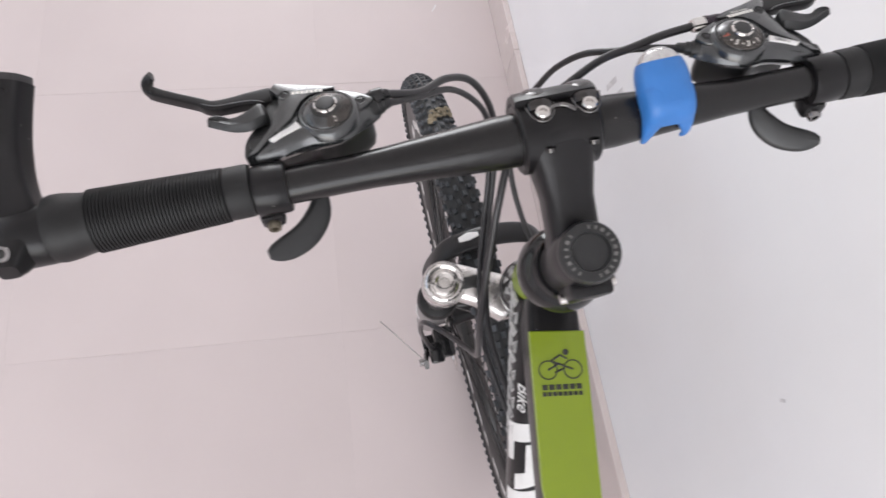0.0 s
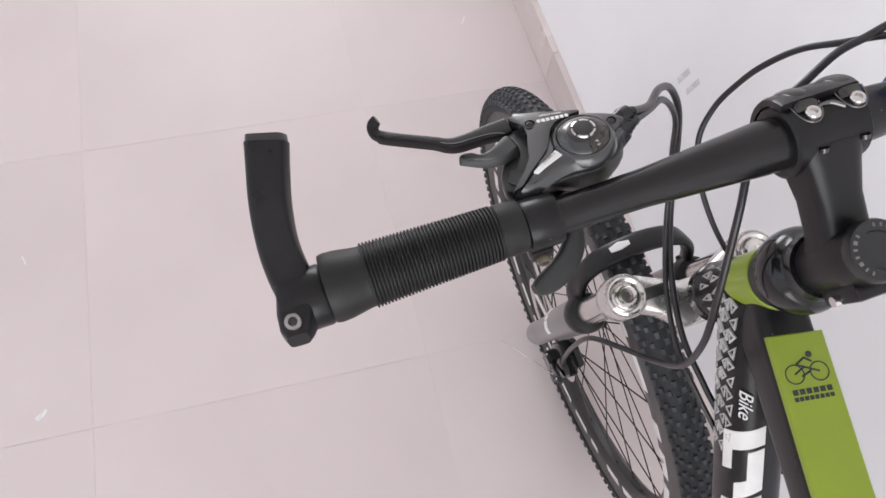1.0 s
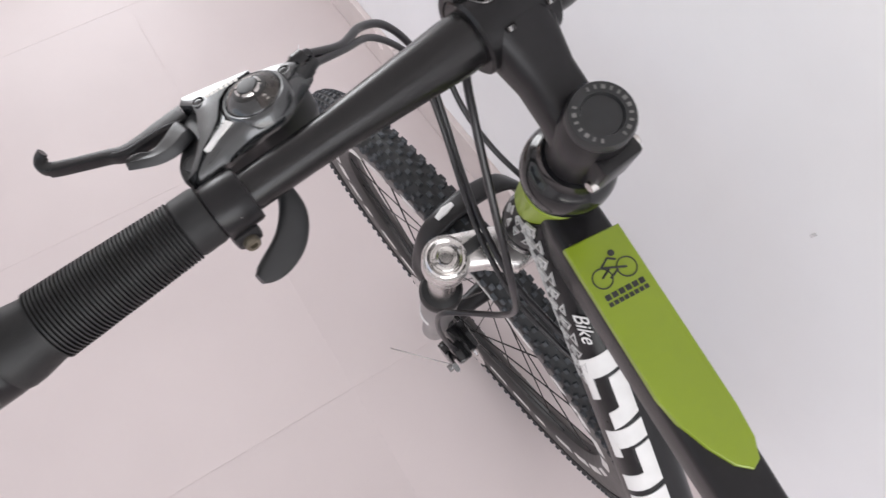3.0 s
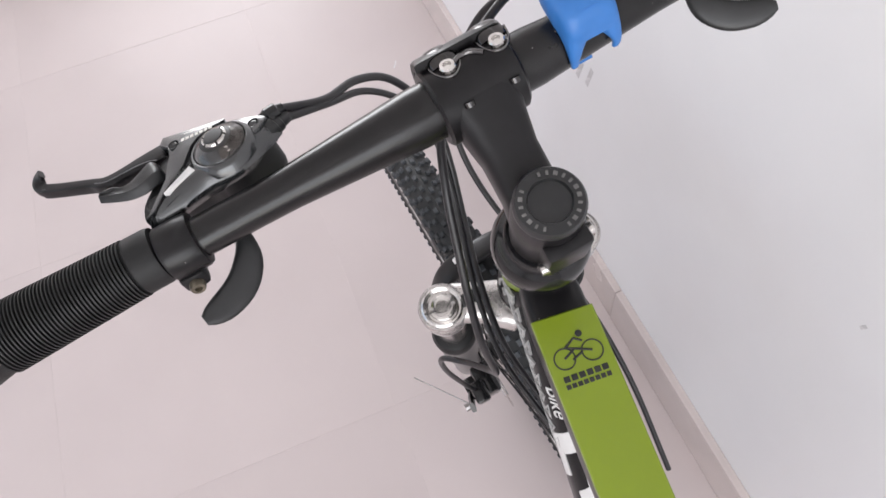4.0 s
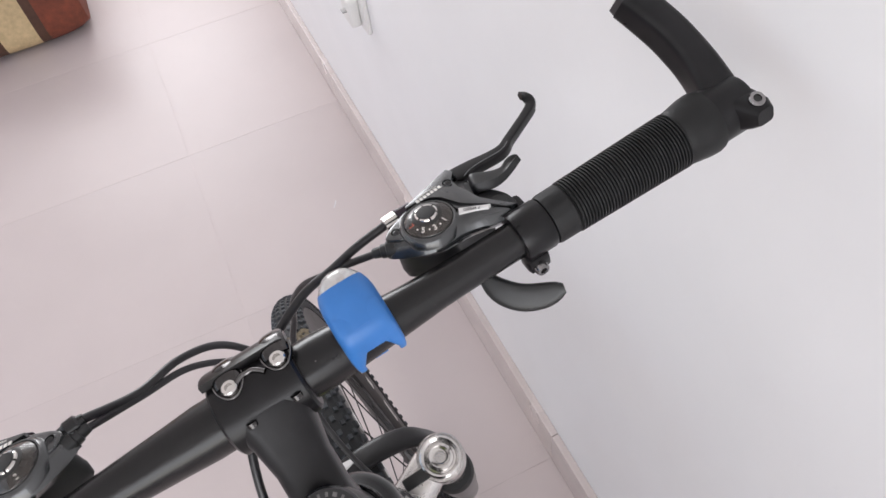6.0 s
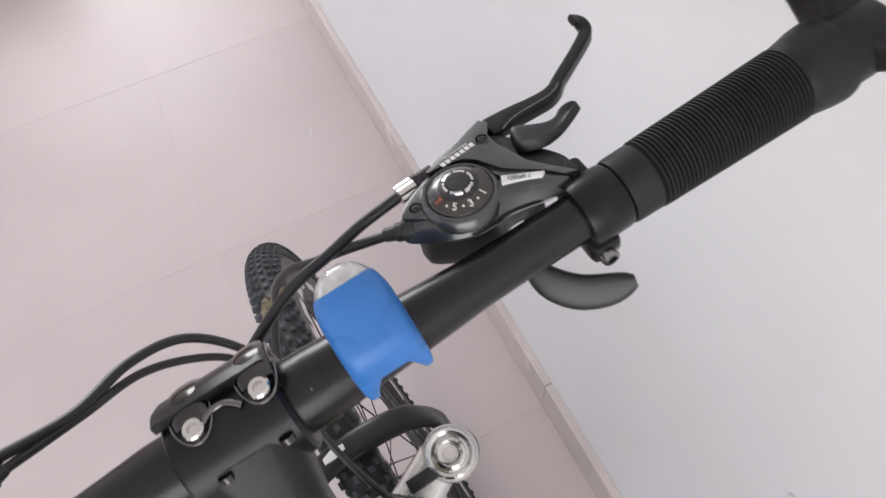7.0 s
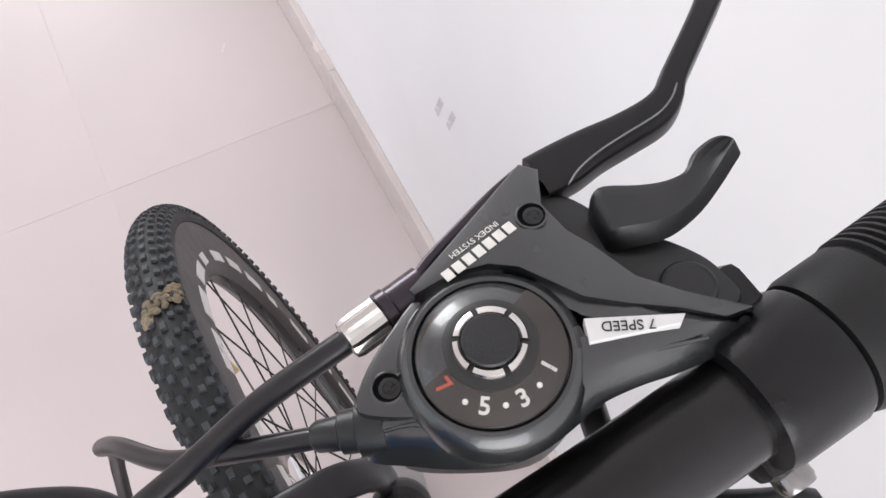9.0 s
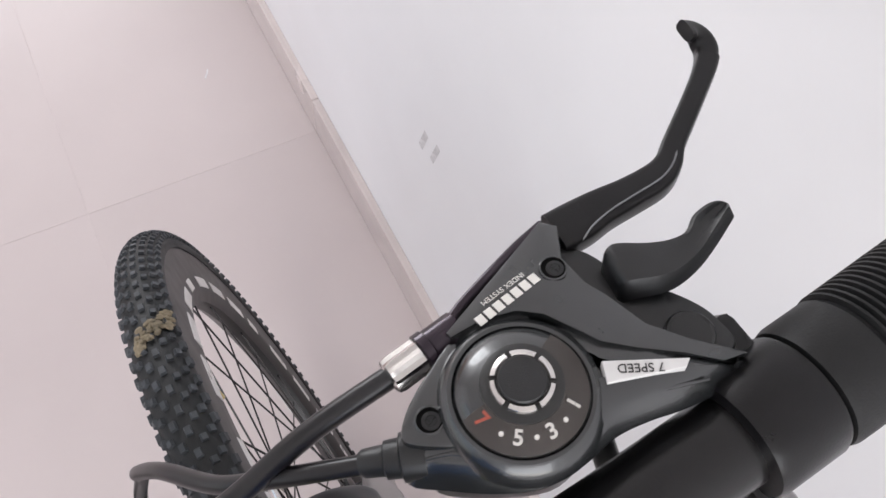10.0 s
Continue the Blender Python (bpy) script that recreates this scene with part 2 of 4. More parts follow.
def lettering(text, size, depth=0.0003, bold=0.0, slant=0.0):
    cu = bpy.data.curves.new("lettering", "FONT")
    cu.body, cu.size, cu.extrude, cu.align_x, cu.align_y = text, size, depth, "CENTER", "CENTER"
    cu.offset, cu.shear = bold, slant
    ob = bpy.data.objects.new("lettering", cu)
    scene.collection.objects.link(ob)
    bpy.context.view_layer.update()
    me = bpy.data.meshes.new_from_object(ob.evaluated_get(bpy.context.evaluated_depsgraph_get()))
    bm = bmesh.new()
    bm.from_mesh(me)
    bpy.data.objects.remove(ob)
    bpy.data.curves.remove(cu)
    bpy.data.meshes.remove(me)
    return bm


def mirror_x(bm):
    bmesh.ops.scale(bm, vec=(-1, 1, 1), verts=bm.verts)
    return bm


# ---- the room ----
def room():
    def wall(name, sx, sy, sz, at, mat=PAINT):
        return tagged(finish(name, box(sx, sy, sz, at=at), mat, smooth=0), "plain white painted plaster wall", "wall", kind="structure")

    cx, cy = (WALL_X + LEFT_X) / 2, (BACK_Y + FRONT_Y) / 2
    lx, ly = WALL_X - LEFT_X, FRONT_Y - BACK_Y
    wall("wall_east", 0.12, ly + 0.4, CEIL + 0.2, (WALL_X + 0.06, cy, CEIL / 2))
    # front wall with a tall glazed opening; side and rear walls with added fill-light openings
    def pierced(name, horiz, fixed, lo, hi, o0, o1, z0, z1):
        bm = bmesh.new()
        for a, b, c, d in ((lo, o0, 0, CEIL), (o1, hi, 0, CEIL), (o0, o1, 0, z0), (o0, o1, z1, CEIL)):
            if b - a < 1e-4 or d - c < 1e-4:
                continue
            if horiz:
                add(bm, box(b - a, 0.12, d - c, at=((a + b) / 2, fixed, (c + d) / 2)))
            else:
                add(bm, box(0.12, b - a, d - c, at=(fixed, (a + b) / 2, (c + d) / 2)))
        return tagged(finish(name, bm, PAINT, smooth=0), "plain white painted wall with an unseen window opening", "wall", kind="structure")

    pierced("wall_north", True, FRONT_Y + 0.06, LEFT_X, WALL_X, -0.85, 0.45, 0.85, 2.25)
    pierced("wall_south", True, BACK_Y - 0.06, LEFT_X, WALL_X, -1.95, 0.25, 0.75, 2.35)
    pierced("wall_west", False, LEFT_X - 0.06, BACK_Y - 0.12, FRONT_Y + 0.12, -0.3, 2.5, 0.65, 2.35)
    for name, m, w, h in (("added_window_side", pose(LEFT_X - 0.09, 1.1, 1.5, 0, 0, 90), 2.8, 1.7), ("window_1", pose(-0.2, FRONT_Y + 0.09, 1.55), 1.3, 1.4), ("added_window_back", pose(-0.85, BACK_Y - 0.09, 1.55), 2.2, 1.6)):
        e = tagged(empty(name, m), "white painted window frame in an unseen opening", "window", kind="structure")
        bm = bmesh.new()
        for x, z, sx, sz in ((-w / 2 + 0.03, 0, 0.06, h), (w / 2 - 0.03, 0, 0.06, h), (0, 0, 0.05, h), (0, -h / 2 + 0.03, w, 0.06), (0, h / 2 - 0.03, w, 0.06)):
            add(bm, box(sx, 0.05, sz, 0.006, 1, (x, 0, z)))
        part("window_frame", bm, FRAME_WHITE, e)
    tagged(finish("ceiling", box(lx + 0.3, ly + 0.3, 0.1, at=(cx, cy, CEIL + 0.05)), CEILING, smooth=0), "plain white painted ceiling", "ceiling", kind="structure")


room()

FLOOR = tagged(finish("floor", box(WALL_X - LEFT_X + 0.2, FRONT_Y - BACK_Y + 0.2, 0.08, at=((WALL_X + LEFT_X) / 2, (BACK_Y + FRONT_Y) / 2, -0.0404)), GROUT, smooth=0),
               "polished pale pinkish-white square floor tiles with thin joints", "floor", kind="structure")

# skirting of cut tile
SKIRTING = tagged(finish("baseboard", box(0.004, FRONT_Y - BACK_Y, 0.07, at=(WALL_X - 0.002, (BACK_Y + FRONT_Y) / 2, 0.036)), GROUT, smooth=0),
                  "low pinkish tile skirting along the white wall", "baseboard", kind="structure")

# ---- the bicycle ----
LEAN, HEADING, STEER = -4.8, -5.0, 9.9
BIKE_M = pose(0.2238, -0.0059, 0, 0, LEAN, HEADING)
AXIS = V(0, -0.303, 0.953).normalized()
TOP = V(0, 0.266, 0.990)
# turns a straight-ahead front end to its steered place, in the bicycle's own frame
TURN = Matrix.Translation(TOP) @ Matrix.Rotation(radians(STEER), 4, AXIS) @ Matrix.Translation(-TOP)
bike = tagged(empty("bicycle", BIKE_M), "black mountain bicycle with lime green top tube panel beside the wall", "bicycle")


def bpart(name, bm, mat, label="", parent=None, smooth=35, steered=True):
    if steered:
        moved(bm, TURN)
    parent = parent or bike
    while parent.parent is not None and parent.parent.parent is not None:
        parent = parent.parent
    return part(name, bm, mat, parent, label, smooth)


def on_axis(z):
    """The point of the steering axis at a height."""
    return TOP + AXIS * ((z - TOP.z) / AXIS.z)


BAR = V(0, 0.3405, 1.0)


def axis_lathe(profile, segs=36):
    """profile: (radius, height above the point TOP along the steering axis)."""
    m = Matrix.Translation(TOP) @ AXIS.to_track_quat("Z", "Y").to_matrix().to_4x4()
    return moved(lathe(profile, segs), m)


def frame_tubes():
    head_h = lambda z: (z - TOP.z) / AXIS.z
    # head tube with flared ends
    prof = [(0.0235, head_h(0.800)), (0.0245, head_h(0.806)), (0.0215, head_h(0.822)), (0.0210, head_h(0.850)), (0.0215, head_h(0.885)), (0.0240, head_h(0.897)), (0.0240, head_h(0.905))]
    ht = bpart("head_tube", axis_lathe(prof), SATIN, steered=False)
    m0 = Matrix.Translation(TOP) @ AXIS.to_track_quat("Z", "Y").to_matrix().to_4x4()
    rings = [[], [], [], []]
    for k in range(60):
        q = V(math.cos(math.pi * k / 30), math.sin(math.pi * k / 30), 0)
        low = 0.850 + 0.028 * max(0.0, -(m0.to_3x3() @ q).y) ** 1.5
        for ring, (r, z) in zip(rings, ((0.0205, low), (0.0226, low + 0.001), (0.0230, 0.886), (0.0205, 0.887))):
            ring.append(m0 @ (q * r + V(0, 0, head_h(z))))
    bpart("colour_band", skin(rings, caps=False), LIME, "lime green painted band", ht, steered=False)
    # top tube: flat-topped, sloping to the rear, its top just under the green panel
    d = V(0, -0.985, -0.170).normalized()
    nrm = V(0, d.z, -d.y)
    org = V(0, 0.2648, 0.8558)
    tt_w = ((-0.030, 0.034, 0.046), (-0.012, 0.038, 0.046), (0.02, 0.0385, 0.042), (0.09, 0.0385, 0.039), (0.15, 0.037, 0.038), (0.20, 0.034, 0.036), (0.30, 0.033, 0.034), (0.47, 0.031, 0.034))
    tt = bpart("top_tube", sections([org + d * q + nrm * (0.0195 - hh / 2) for q, ww, hh in tt_w], [(ww, hh) for q, ww, hh in tt_w], power=5), SATIN, steered=False)
    # green panel lying on the flat top, with a rounded rear end
    half = 0.0189
    out = [(-half, 0), (half, 0.001), (half, 0.06), (half * 0.99, 0.125), (half * 0.9, 0.144), (half * 0.66, 0.155), (half * 0.35, 0.158), (-half * 0.05, 0.152), (-half * 0.5, 0.137), (-half * 0.86, 0.118), (-half, 0.102), (-half, 0.06)]
    o2 = []
    for i, q in enumerate(out):
        r = out[(i + 1) % len(out)]
        for k in range(6):
            o2.append((q[0] + (r[0] - q[0]) * k / 6, q[1] + (r[1] - q[1]) * k / 6))
    basis = Matrix((V(1, 0, 0), d, nrm)).transposed().to_4x4()
    M = Matrix.Translation(org + nrm * 0.0212) @ basis
    panel = bpart("green_panel", moved(slab(o2, [(-0.004, -0.0005), (0.0004, -0.0002), (0.0010, 0.0006)]), M), LIME, "lime green painted panel", tt, steered=False)
    # dark emblem of rings and strokes above two rows of small bars
    bm = bmesh.new()
    for cx in (-0.0085, 0.0085):
        ring = [V(cx + 0.0062 * math.cos(a), 0.034 + 0.0062 * math.sin(a), 0) for a in (2 * math.pi * k / 24 for k in range(25))]
        add(bm, tube(ring, 0.00045, 6))
    for a, b in (((-0.0085, 0.034), (-0.001, 0.030)), ((-0.001, 0.030), (0.0085, 0.034)), ((-0.004, 0.036), (0.003, 0.033)), ((-0.006, 0.028), (0.0005, 0.024)), ((0.0005, 0.024), (0.005, 0.027)), ((-0.006, 0.028), (-0.001, 0.030))):
        add(bm, tube([V(*a, 0), V(*b, 0)], 0.0007, 6))
    add(bm, moved(lathe([(0.0021, -0.0004), (0.0021, 0.0003), (0.0017, 0.0004)], 14), pose(0.0045, 0.0222, 0)))
    for y, h, n in ((0.0455, 0.0036, 6), (0.0500, 0.0028, 8)):
        for k in range(n):
            w = 0.028 / n
            add(bm, box(w * 0.78, h, 0.0006, 0.0002, 1, (-0.014 + w * (k + 0.5), y, 0)))
    bpart("emblem", moved(bm, Matrix.Translation(org - d * 0.007 + nrm * 0.0223) @ basis), DECAL_BLACK, "black printed emblem of plain rings and bars", tt, steered=False)
    # down tube
    a, b = V(0, 0.304, 0.850), V(0, -0.14, 0.335)
    dt = bpart("down_tube", sections([a, a.lerp(b, 0.12), a.lerp(b, 0.4), a.lerp(b, 0.7), b], [(0.042, 0.050), (0.046, 0.052), (0.047, 0.050), (0.046, 0.046), (0.044, 0.044)], power=2.6), SATIN, steered=False)
    ax = (b - a).normalized()
    up = V(0, -ax.z, ax.y)
    up = up if up.z > 0 else -up

    def on_tube(s, ang, r):
        """A place on the left flank: s metres down the tube, ang degrees down from its top."""
        c = a + ax * s
        sn, cs = math.sin(radians(ang)), math.cos(radians(ang))
        skin_r = (abs(sn / 0.0234) ** 2.6 + abs(cs / 0.0259) ** 2.6) ** (-1 / 2.6)
        return c + (V(-1, 0, 0) * sn + up * cs) * (skin_r + r - 0.0258)

    def patch(s0, s1, a0, a1, skew=0.0, r=0.0262, t=0.0005):
        n, rings = 6, []
        for i in range(5):
            s = s0 + (s1 - s0) * i / 4
            outer = [on_tube(s + skew * (k / n - 0.5), a0 + (a1 - a0) * k / n, r) for k in range(n + 1)]
            inner = [on_tube(s + skew * (k / n - 0.5), a0 + (a1 - a0) * k / n, r - 0.003) for k in range(n + 1)]
            rings.append(outer + inner[::-1])
        return skin(rings)

    bm = bmesh.new()
    for k in range(5):
        s = 0.106 + k * 0.066
        # thick outlined block shapes, one after another, each with a dark slot
        add(bm, patch(s, s + 0.017, 2, 76, 0.012))
        add(bm, patch(s + 0.0165, s + 0.045, 2, 28, 0.004))
        add(bm, patch(s + 0.0165, s + 0.040 - 0.010 * (k % 2), 54, 76, 0.004))
        add(bm, patch(s + 0.0445, s + 0.060, 2, 76 if k % 2 else 48, 0.012))
    bpart("block_lettering", bm, DECAL_WHITE, "bold white outlined block shapes", dt, steered=False)

    def triangle(pts, put, r):
        """A pale triangular outline laid on a round tube."""
        mid = (sum(p[0] for p in pts) / 3, sum(p[1] for p in pts) / 3)
        bm = bmesh.new()
        for k in range(3):
            p, q = pts[k], pts[(k + 1) % 3]
            ring = []
            for i in range(4):
                u = (p[0] + (q[0] - p[0]) * i / 3, p[1] + (q[1] - p[1]) * i / 3)
                v = (u[0] + (mid[0] - u[0]) * 0.42, u[1] + (mid[1] - u[1]) * 0.42)
                ring.append([put(*u, r), put(*v, r + 0.0001), put(*v, r - 0.002), put(*u, r - 0.002)])
            add(bm, skin(ring))
        return bm

    rng = random.Random(2)
    bm = bmesh.new()
    for i in range(11):
        for k in range(4):
            s, g = 0.004 + 0.0125 * i, 66 + 20 * k
            j = lambda a: a + rng.uniform(-0.14, 0.14)
            w, hgt = 0.0058, 9.0
            if (i + k) % 2:
                pts = [(s + j(-1) * w, g - hgt), (s + j(1) * w, g + j(-0.6) * hgt), (s + j(0.1) * w, g + hgt)]
            else:
                pts = [(s + j(-1) * w, g + hgt), (s + j(1) * w, g + j(0.6) * hgt), (s + j(-0.1) * w, g - hgt)]
            add(bm, triangle(pts, on_tube, 0.0261))
    bpart("printed_pattern", bm, PATTERN, "pale grey printed triangles", dt, steered=False)
    m1 = Matrix.Translation(TOP) @ AXIS.to_track_quat("Z", "Y").to_matrix().to_4x4()
    on_head = lambda z, a, r: m1 @ V(r * math.cos(radians(a)), r * math.sin(radians(a)), head_h(z))
    bm = bmesh.new()
    for i in range(2):
        for k in range(15):
            z, g = 0.817 + 0.0165 * i, 24 * k + 12 * i
            w, hgt = 0.0068, 10.0
            sg = 1 if (i + k) % 2 else -1
            add(bm, triangle([(z - sg * w * rng.uniform(0.7, 1.1), g - hgt * rng.uniform(0.6, 1.1)), (z - sg * w, g + hgt * rng.uniform(0.5, 1.1)), (z + sg * w, g + rng.uniform(-5, 5))], on_head, 0.0235 if i == 0 else 0.0222))
    bpart("printed_pattern", bm, PATTERN, "pale grey printed pattern", ht, steered=False)
    # short word in white script along the flank
    yv = (on_tube(0.08, 30, 0.03) - on_tube(0.08, 42, 0.03)).normalized()
    word = lettering("Bike", 0.0145, slant=0.4)
    bpart("script_word", moved(word, Matrix.Translation(on_tube(0.080, 36, 0.0270)) @ Matrix((ax, yv, ax.cross(yv))).transposed().to_4x4()), DECAL_WHITE, "white printed word", dt, steered=False, smooth=0)
    st = [V(0, -0.19, 0.80), V(0, -0.180, 0.612), V(0, -0.145, 0.34)]
    bpart("seat_tube", tube(st, 0.017, 20), SATIN, steered=False)
    sh = moved(lathe([(0.021, -0.036), (0.021, 0.036)], 24, "x"), pose(0, -0.142, 0.335))
    bpart("bottom_bracket", sh, SATIN, steered=False)


frame_tubes()


def front_end():
    h = lambda z: (z - TOP.z) / AXIS.z
    # headset cups, spacer, stem and cap
    hs = bpart("headset", axis_lathe([(0.0235, h(0.903)), (0.0265, h(0.904)), (0.0282, h(0.907)), (0.0288, h(0.912)), (0.0286, h(0.918)), (0.0272, h(0.923)), (0.0245, h(0.9265)), (0.0218, h(0.9285)), (0.0208, h(0.931)), (0.0205, h(0.937))], 48), GLOSS, "glossy black headset cup and spacer")
    bpart("lower_cup", axis_lathe([(0.0200, h(0.785)), (0.0245, h(0.788)), (0.0250, h(0.799)), (0.0235, h(0.801))]), GLOSS, "", hs)
    c = on_axis(0.958)
    stem = tagged(empty("stem"), "satin black alloy stem with bolted clamp")
    stem.parent = bike
    body = axis_lathe([(0.0165, h(0.9360)), (0.0185, h(0.9390)), (0.0188, h(0.9740)), (0.0175, h(0.9800)), (0.0170, h(0.9830))])
    f = BAR + V(0, -0.006, -0.002)
    path = [c + V(0, 0.004, 0.002), c.lerp(f, 0.25), c.lerp(f, 0.55), c.lerp(f, 0.8), f]
    add(body, sections(path, [(0.034, 0.034), (0.030, 0.030), (0.030, 0.030), (0.036, 0.034), (0.044, 0.038)], power=3.4))
    add(body, moved(lathe([(0.0195, -0.023), (0.0212, -0.0215), (0.0212, 0.0215), (0.0195, 0.023)], 36, "x"), Matrix.Translation(BAR)))
    # rear pinch lug
    add(body, moved(box(0.026, 0.011, 0.034, 0.003, 2), Matrix.Translation(c + V(0, -0.0185, -0.004)) @ AXIS.to_track_quat("Z", "Y").to_matrix().to_4x4()))
    bpart("stem_body", body, SATIN, parent=stem)
    cap = axis_lathe([(0.0172, h(0.9830)), (0.0180, h(0.9850)), (0.0180, h(0.9880)), (0.0168, h(0.9905)), (0.0112, h(0.9905)), (0.0105, h(0.9885)), (0.0045, h(0.9885))])
    tc = bpart("top_cap", cap, PLASTIC, "black plastic cap ringed with small pale print", stem)
    bm = bmesh.new()
    m0 = Matrix.Translation(TOP) @ AXIS.to_track_quat("Z", "Y").to_matrix().to_4x4()
    for k in range(22):
        a = radians(360 / 22 * k)
        if k in (6, 7, 15, 16):
            continue
        add(bm, moved(box(0.0022, 0.0013 + 0.0009 * (k % 3 == 0), 0.0004, 0.0001, 1), m0 @ Matrix.Rotation(a, 4, "Z") @ pose(0.0140, 0, h(0.9906))))
    bpart("ring_print", bm, FAINT, "small pale bars printed round the cap", tc)
    for x in (-0.0155, 0.0115):
        b = moved(lathe([(0.0032, 0), (0.0036, 0.004), (0.0030, 0.0045), (0.0018, 0.0045), (0.0018, 0.002)], 14, "x"), Matrix.Translation(c + V(x, -0.0195, -0.008 if x < 0 else 0.006)))
        bpart("pinch_bolt", b, CHROME, "small silver bolt", stem)
    # face plate with two polished lugs and bolts on its upper edge
    fp = bmesh.new()
    rings = []
    for a in range(-60, 71, 10):
        r0, r1 = 0.0215, 0.0262
        ca, sa = math.cos(radians(a)), math.sin(radians(a))
        w = 0.0225 if abs(a) < 45 else 0.0235
        rings.append([BAR + V(x, ca * r, sa * r) for x, r in ((-w, r0), (-w, r1 - 0.001), (-w + 0.002, r1), (w - 0.002, r1), (w, r1 - 0.001), (w, r0))])
    add(fp, skin(rings))
    plate = bpart("face_plate", fp, SATIN, "black bar clamp plate", stem)
    for x in (-0.0095, 0.0175):
        dome = spline([BAR + V(x, 0.0240, 0.003), BAR + V(x, 0.0210, 0.0125), BAR + V(x, 0.0140, 0.0192), BAR + V(x, 0.0070, 0.0210), BAR + V(x, 0.0035, 0.0200)], 4)
        lg = bpart("clamp_lug", sections(dome, [(0.0120 + 0.0030 * min(1, k / 6), 0.0062) for k in range(len(dome))], up=(0, 0.3, 1), power=2.4), BLACKCHROME, "rounded polished dark metal lug", plate)
        rim = spline([BAR + V(x + 0.0083 * math.cos(a), 0.0080 - 0.0135 * math.sin(a), 0.0198 + 0.0005 * math.sin(a)) for a in (math.pi * k / 6 for k in range(7))], 3)
        bpart("lug_rim", sections(rim, [(0.0014, 0.0034)] * len(rim), power=3), SMOKECHROME, "polished curved rim", lg)
        b = moved(lathe([(0.0040, -0.004), (0.0044, 0), (0.0044, 0.0034), (0.0038, 0.0042), (0.0022, 0.0042), (0.0021, 0.0030)], 16), Matrix.Translation(BAR + V(x, -0.0005, 0.0202)) @ pose(0, 0, 0, -4))
        bpart("bolt", b, CHROME, "silver hexagon bolt", lg)
        hole = moved(lathe([(0.0028, -0.002), (0.0030, 0.0006), (0.0018, 0.0008), (0.0016, -0.001)], 12), Matrix.Translation(BAR + V(x * 0.93, -0.0175, 0.0122)) @ pose(0, 0, 0, -38))
        bpart("thread_end", hole, BLACKCHROME, "", stem)
    bridge = sections(spline([BAR + V(-0.0085, -0.0020, 0.0205), BAR + V(-0.0035, 0.0025, 0.0205), BAR + V(0.0005, 0.0035, 0.0200), BAR + V(0.0045, 0.0025, 0.0205), BAR + V(0.0095, -0.0020, 0.0205)], 3), [(0.0032, 0.0055)] * 13, power=2.4)
    bpart("bridge", bridge, SMOKECHROME, "polished bridge between the lugs", plate)

    # handlebar, thick in the middle
    prof = [(0.0106, -0.3), (0.0106, -0.125), (0.0110, -0.105), (0.0143, -0.052), (0.0156, -0.034), (0.0156, 0.034), (0.0143, 0.052), (0.0110, 0.105), (0.0106, 0.125), (0.0106, 0.3)]
    bpart("handlebar", moved(lathe(prof, 36, "x"), Matrix.Translation(BAR)), BARBLACK, "satin black tube, thicker at the stem")
    for side in (-1, 1):
        hand(side)
    fork()


